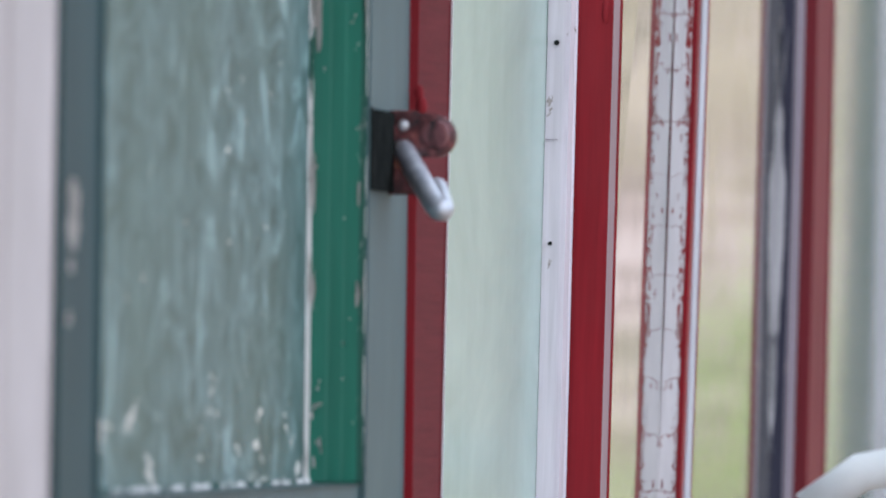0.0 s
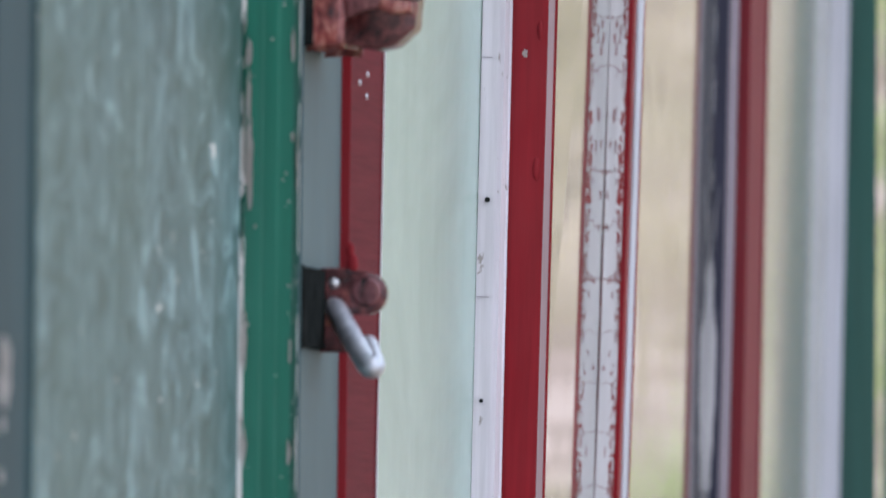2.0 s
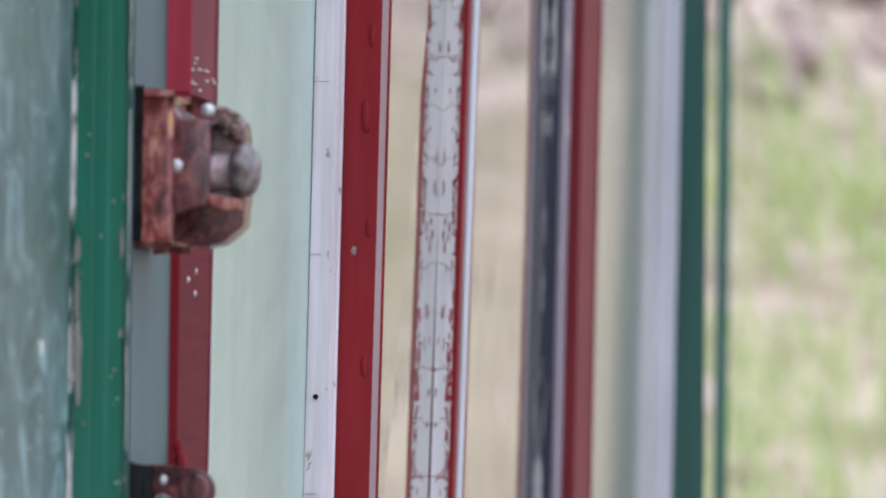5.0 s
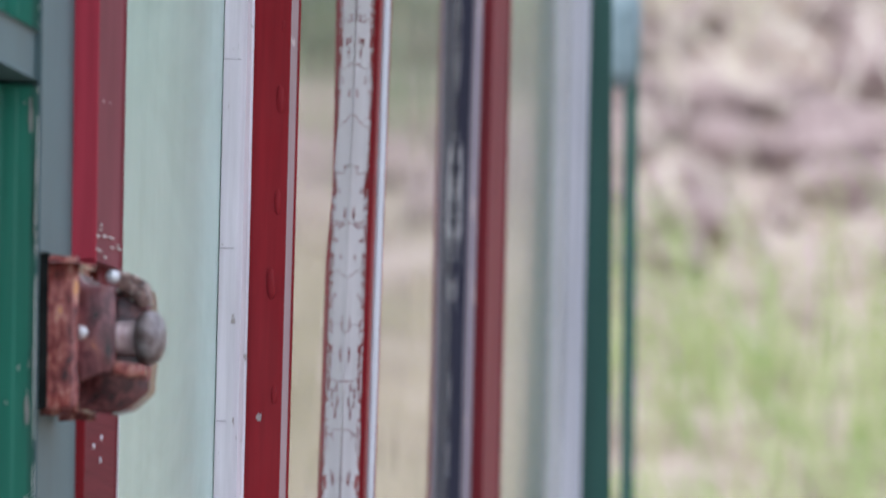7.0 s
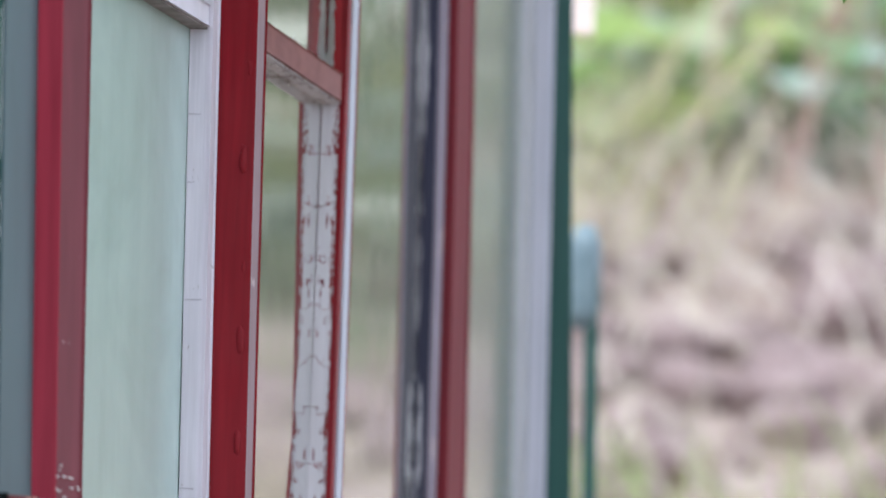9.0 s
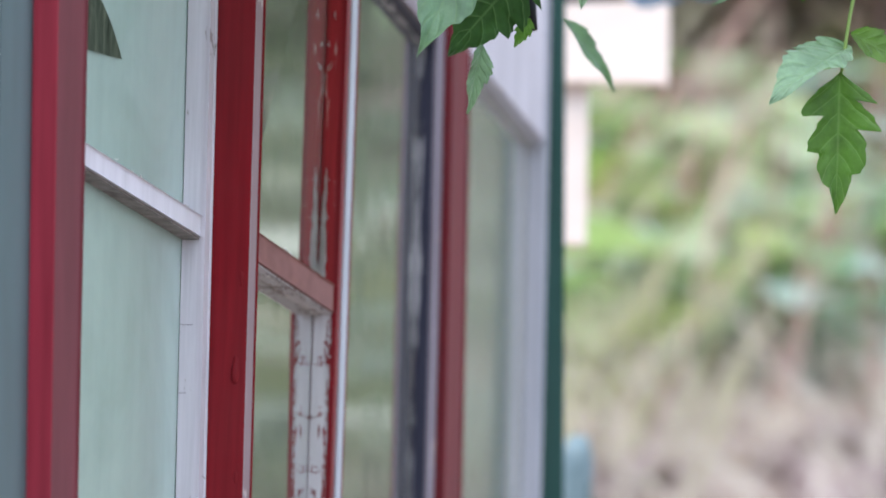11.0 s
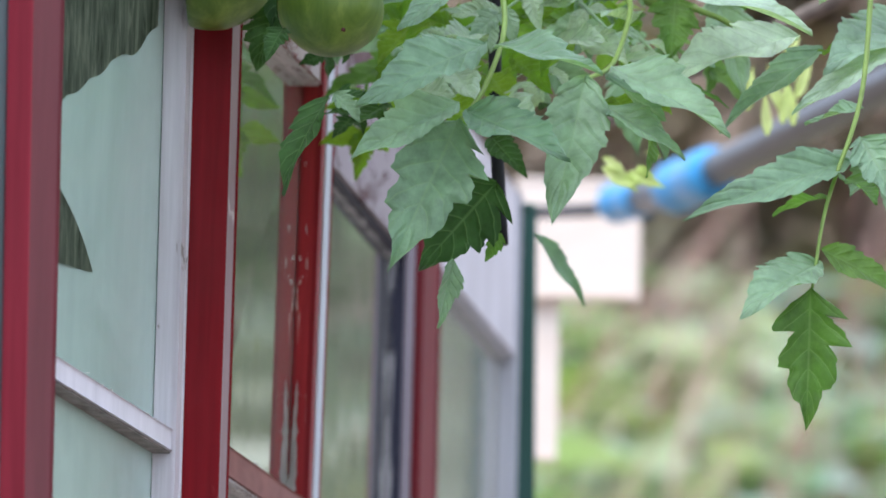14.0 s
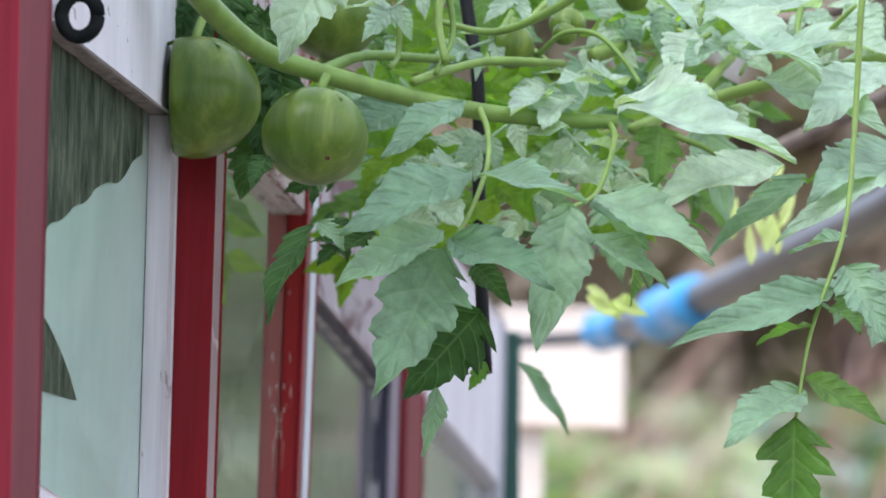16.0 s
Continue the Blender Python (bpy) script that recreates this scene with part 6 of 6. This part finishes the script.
# unseen leaves and stems above the view, added to shade the windows and fruit
rg = random.Random(77)
for k in range(18):
    at = Vector((rg.uniform(-0.1, 0.14), rg.uniform(7.7, 8.35), rg.uniform(2.34, 2.5)))
    turn = rg.uniform(0, 6.28)
    tomato_leaf(plant, at, at + 0.2 * Vector((math.cos(turn), math.sin(turn), -0.15)), (0.1, -0.2, 0.95), 2, 0.7, 0.2, seed=200 + k)
for k in range(4):
    x, y = rg.uniform(0.0, 0.16), rg.uniform(7.9, 8.15)
    line = smooth_line([(x, y, 2.21), (x + 0.02, y + 0.02, 2.32), (x - 0.03, y + 0.05, 2.46), (x, y + 0.04, 2.55)])
    part("stem", tube(line, 0.005, 8), M_stem, plant, "", True)
tie = part("plastic_tie", tube(smooth_line([(0.275, 8.40, 2.247), (0.280, 8.40, 2.216), (0.288, 8.39, 2.162), (0.291, 8.39, 2.063), (0.297, 8.38, 1.971)]), 0.0044, 8), M_strap, None, "", True)
tagged(tie, "black plastic tie hanging through the tomato plant", "tie")
thin = part("cane", tube([(0.440, 10.60, 2.295), (0.506, 10.20, 2.301), (0.575, 9.80, 2.302), (0.632, 9.50, 2.305), (0.707, 9.20, 2.317)], 0.0065, 8), M_bark, None, "", True)
tagged(thin, "dark weathered garden cane leaning across", "cane")
twig = part("twig", tube(smooth_line([(0.437, 8.60, 2.250), (0.464, 8.60, 2.245), (0.491, 8.60, 2.242), (0.526, 8.60, 2.247), (0.583, 8.60, 2.266)]), 0.0045, 8), M_bark, None, "", True)
tagged(twig, "dry brown twig among the tomato leaves", "twig")

# ---- the garden bank: stones, straw, grass, leafy plants, shrubs ----
rng = random.Random(4)


def on_bank(x, y, lift=0.0):
    return Vector((x, y, rise(x, y) + lift))


def stone(x, y, size):
    bm = bmesh.new()
    bmesh.ops.create_icosphere(bm, subdivisions=3, radius=1)
    off = Vector((x * 7, y * 5, 0))
    for v in bm.verts:
        v.co *= 1 + 0.35 * noise.noise(v.co * 1.1 + off) + 0.1 * noise.noise(v.co * 3 + off)
    ob = part("stone", bm, M_stone, None, "", True)
    ob.location = on_bank(x, y, 0.25 * size)
    ob.scale = (size, size * 0.8, size * 0.6)
    ob.rotation_euler = (0.2 * rng.random(), 0.3 * rng.random(), 6 * rng.random())
    return tagged(ob, "pinkish grey field stone on the bank", "stone", "stones on the bank")


for i in range(130):
    stone(rng.uniform(0.7, 1.7) if i < 75 else rng.uniform(1.7, 4.6), rng.uniform(20.5, 21.5) if i >= 75 else rng.uniform(20.5, 22.4), rng.choice((0.04, 0.05, 0.07, 0.09, 0.12)))


def blade(verts, faces, root, tip, width, bend):
    d = tip - root
    side = Vector((d.y + 0.3, -d.x, 0.2)).normalized() * width
    n = len(verts)
    for t, w in ((0, 1), (0.4, 0.9), (0.75, 0.6), (1, 0.05)):
        c = root + d * t + Vector((bend[0], bend[1], -0.25 * d.length)) * t * t
        verts += [c - side * w, c + side * w]
    for k in range(3):
        faces.append((n + 2 * k, n + 2 * k + 1, n + 2 * k + 3, n + 2 * k + 2))


def sward(name, count, area, height, width, mat, label, category, tilt=0.35, limit=99.0):
    verts, faces = [], []
    for i in range(count):
        x, y = rng.uniform(*area[0]), rng.uniform(*area[1])
        if noise.noise((x * 1.6, y * 1.6, 5)) < -0.12:
            continue
        root = on_bank(x, y, -0.01)
        h = rng.uniform(*height)
        tip = root + Vector((rng.uniform(-tilt, tilt) * h, rng.uniform(-tilt, tilt) * h, h))
        girth, bend = width * rng.uniform(0.6, 1.3), (rng.uniform(-0.1, 0.1), rng.uniform(-0.1, 0.05))
        if x < limit:
            blade(verts, faces, root, tip, girth, bend)
    me = bpy.data.meshes.new(name)
    me.from_pydata([tuple(v) for v in verts], [], faces)
    me.materials.append(mat)
    return tagged(new(name, me), label, category, kind="stuff")


sward("grass", 14000, ((-0.5, 5.0), (13.2, 20.5)), (0.12, 0.34), 0.004, M_grass, "yellow-green grass at the foot of the bank", "grass", limit=1.9)
sward("meadow_grass", 9000, ((2.9, 9.0), (20.6, 29.0)), (0.2, 0.5), 0.007, M_meadow, "taller green grass along the side of the bank", "grass", 0.6)
sward("straw", 6500, ((0.2, 5.0), (20.3, 29.0)), (0.15, 0.5), 0.004, M_straw, "dry straw and stalks on the bank", "straw", 0.9, limit=2.3)


verts, faces = [], []
for i in range(130):
    x, y = rng.uniform(0.7, 1.15), rng.uniform(22.0, 25.0)
    root = on_bank(x, y, -0.01)
    h = rng.uniform(0.35, 0.8)
    blade(verts, faces, root, root + Vector((rng.uniform(0.1, 0.6) * h, rng.uniform(-0.2, 0.1) * h, h)), 0.009 * rng.uniform(0.6, 1.4), (0.25 * h, 0))
me = bpy.data.meshes.new("reeds")
me.from_pydata([tuple(v) for v in verts], [], faces)
me.materials.append(M_reed)
tagged(new("reeds", me), "pale arching stalks of dry reed", "reeds", kind="stuff")


verts, faces = [], []
for i in range(290):
    x, y = rng.uniform(0.8, 2.4), rng.uniform(22.6, 27.5)
    root = on_bank(x, y, -0.01)
    h = rng.uniform(0.3, 0.95)
    blade(verts, faces, root, root + Vector((rng.uniform(-0.25, 0.45) * h, rng.uniform(-0.2, 0.2) * h, h)), 0.008 * rng.uniform(0.6, 1.5), (0.1 * h, 0))
me = bpy.data.meshes.new("stalks")
me.from_pydata([tuple(v) for v in verts], [], faces)
me.materials.append(M_stalk)
tagged(new("stalks", me), "dry reddish brown stalks standing on the bank", "stalks", kind="stuff")


def broad_leaf(bm, m, length, width):
    rows = []
    for i in range(7):
        t = i / 6
        half = 0.5 * width * math.sin(math.pi * (0.04 + 0.94 * t)) ** 0.7
        rows.append([bm.verts.new(m @ Vector((length * t, c * half, -0.35 * length * t * t + 0.2 * abs(c) * half))) for c in (-1, 0, 1)])
    for a, b in zip(rows, rows[1:]):
        for k in range(2):
            bm.faces.new((a[k], a[k + 1], b[k + 1], b[k]))


def leafy_plant(x, y, size, leaves, mat, label):
    w = thing("leafy_plant", Matrix.Translation(on_bank(x, y)), label, "plant", group="leafy plants on the bank")
    for k in range(leaves):
        turn = Matrix.Rotation(2.4 * k + rng.uniform(-0.3, 0.3), 4, "Z")
        up = rng.uniform(0.3, 1.2)
        length = size * rng.uniform(0.7, 1.2)
        stalk = turn @ Vector((length * 0.5 * math.cos(up), 0, length * 1.2 * math.sin(up) + 0.02))
        b = bmesh.new()
        tube([(0, 0, -0.01), stalk * 0.6 + Vector((0, 0, 0.01)), stalk], [0.006, 0.004, 0.003], 6, b)
        broad_leaf(b, Matrix.Translation(stalk) @ turn @ Matrix.Rotation(rng.uniform(-0.5, 0.3), 4, "Y") @ Matrix.Rotation(rng.uniform(-0.5, 0.5), 4, "X"), length, length * 0.62)
        part("leaf", b, mat, w, "", True)
    return w


DULL = (M_broad_dull, "low garden plant with broad dull grey-green leaves")
KINDS = ((M_broad, "low garden plant with broad pale green leaves"), (M_yellow, "low garden plant with broad yellow-green leaves"), (M_cool, "low garden plant with broad blue-green leaves"))
for i in range(86):
    leafy_plant(rng.uniform(0.75, 1.75) if i < 38 else rng.uniform(1.8, 6.0), rng.uniform(22.8, 24.9) if i < 38 else rng.uniform(21.6, 25.4), rng.uniform(0.13, 0.23), rng.randint(7, 11), *(KINDS[i % 3] if i < 38 else DULL))


def shrub(x, y, height, foliage, look_of):
    w = thing("shrub", Matrix.Translation(on_bank(x, y)), "thin brown stemmed shrub with loose %s leaves" % look_of, "shrub", group="shrubs on the bank")
    trunk, crown = bmesh.new(), bmesh.new()
    for k in range(9):
        a = rng.uniform(0, 6.28)
        lean_ = rng.uniform(0.1, 0.5)
        pts = [Vector((0.02 * math.cos(a), 0.02 * math.sin(a), -0.02))]
        for j in range(1, 6):
            pts.append(Vector((lean_ * height * (j / 5) ** 1.3 * math.cos(a), lean_ * height * (j / 5) ** 1.3 * math.sin(a), height * j / 5)) + 0.03 * noise.noise_vector((x + k, j, y)))
        tube(pts, [0.012 * (1 - 0.8 * j / 5) for j in range(6)], 6, trunk)
        for j in range(34):
            t = rng.uniform(0.15, 1)
            base = pts[min(4, int(t * 5))].lerp(pts[min(5, int(t * 5) + 1)], (t * 5) % 1)
            m = Matrix.Translation(base) @ Matrix.Rotation(rng.uniform(0, 6.28), 4, "Z") @ Matrix.Rotation(rng.uniform(-0.8, 0.6), 4, "Y") @ Matrix.Translation((0.03, 0, 0))
            broad_leaf(crown, m, rng.uniform(0.05, 0.12), rng.uniform(0.03, 0.06))
    part("trunk", trunk, M_bark, w, "", True)
    part("crown", crown, foliage, w, "", True)
    return w


for i in range(178):
    shrub(rng.uniform(0.6, 2.2) if i < 55 else rng.uniform(2.2, 8.5) if i < 118 else rng.uniform(2.9, 7.4), rng.uniform(24.9, 26.6) if i < 30 else rng.uniform(26.6, 30.0) if i < 118 else rng.uniform(24.4, 28.0), rng.uniform(0.35, 0.7) if i < 30 else rng.uniform(1.2, 2.1) if i < 118 else rng.uniform(0.7, 2.4), *((M_shrub_dry, "browning") if i < 30 else (M_shrub_pale, "faded tan") if i < 55 else (M_shrub, "green")))

sward("dry_grass", 9000, ((1.9, 5.2), (13.2, 20.6)), (0.12, 0.34), 0.005, M_dry_grass, "dry tan grass along the foot of the bank", "grass")

rng = random.Random(21)
for i, (x, y, size) in enumerate(((1.22, 23.2, 0.17), (1.34, 23.0, 0.2), (1.42, 23.5, 0.2), (1.5, 22.9, 0.18), (1.62, 23.3, 0.2))):
    leafy_plant(x, y, size, 7, *KINDS[(1, 2, 0, 2, 1)[i]])
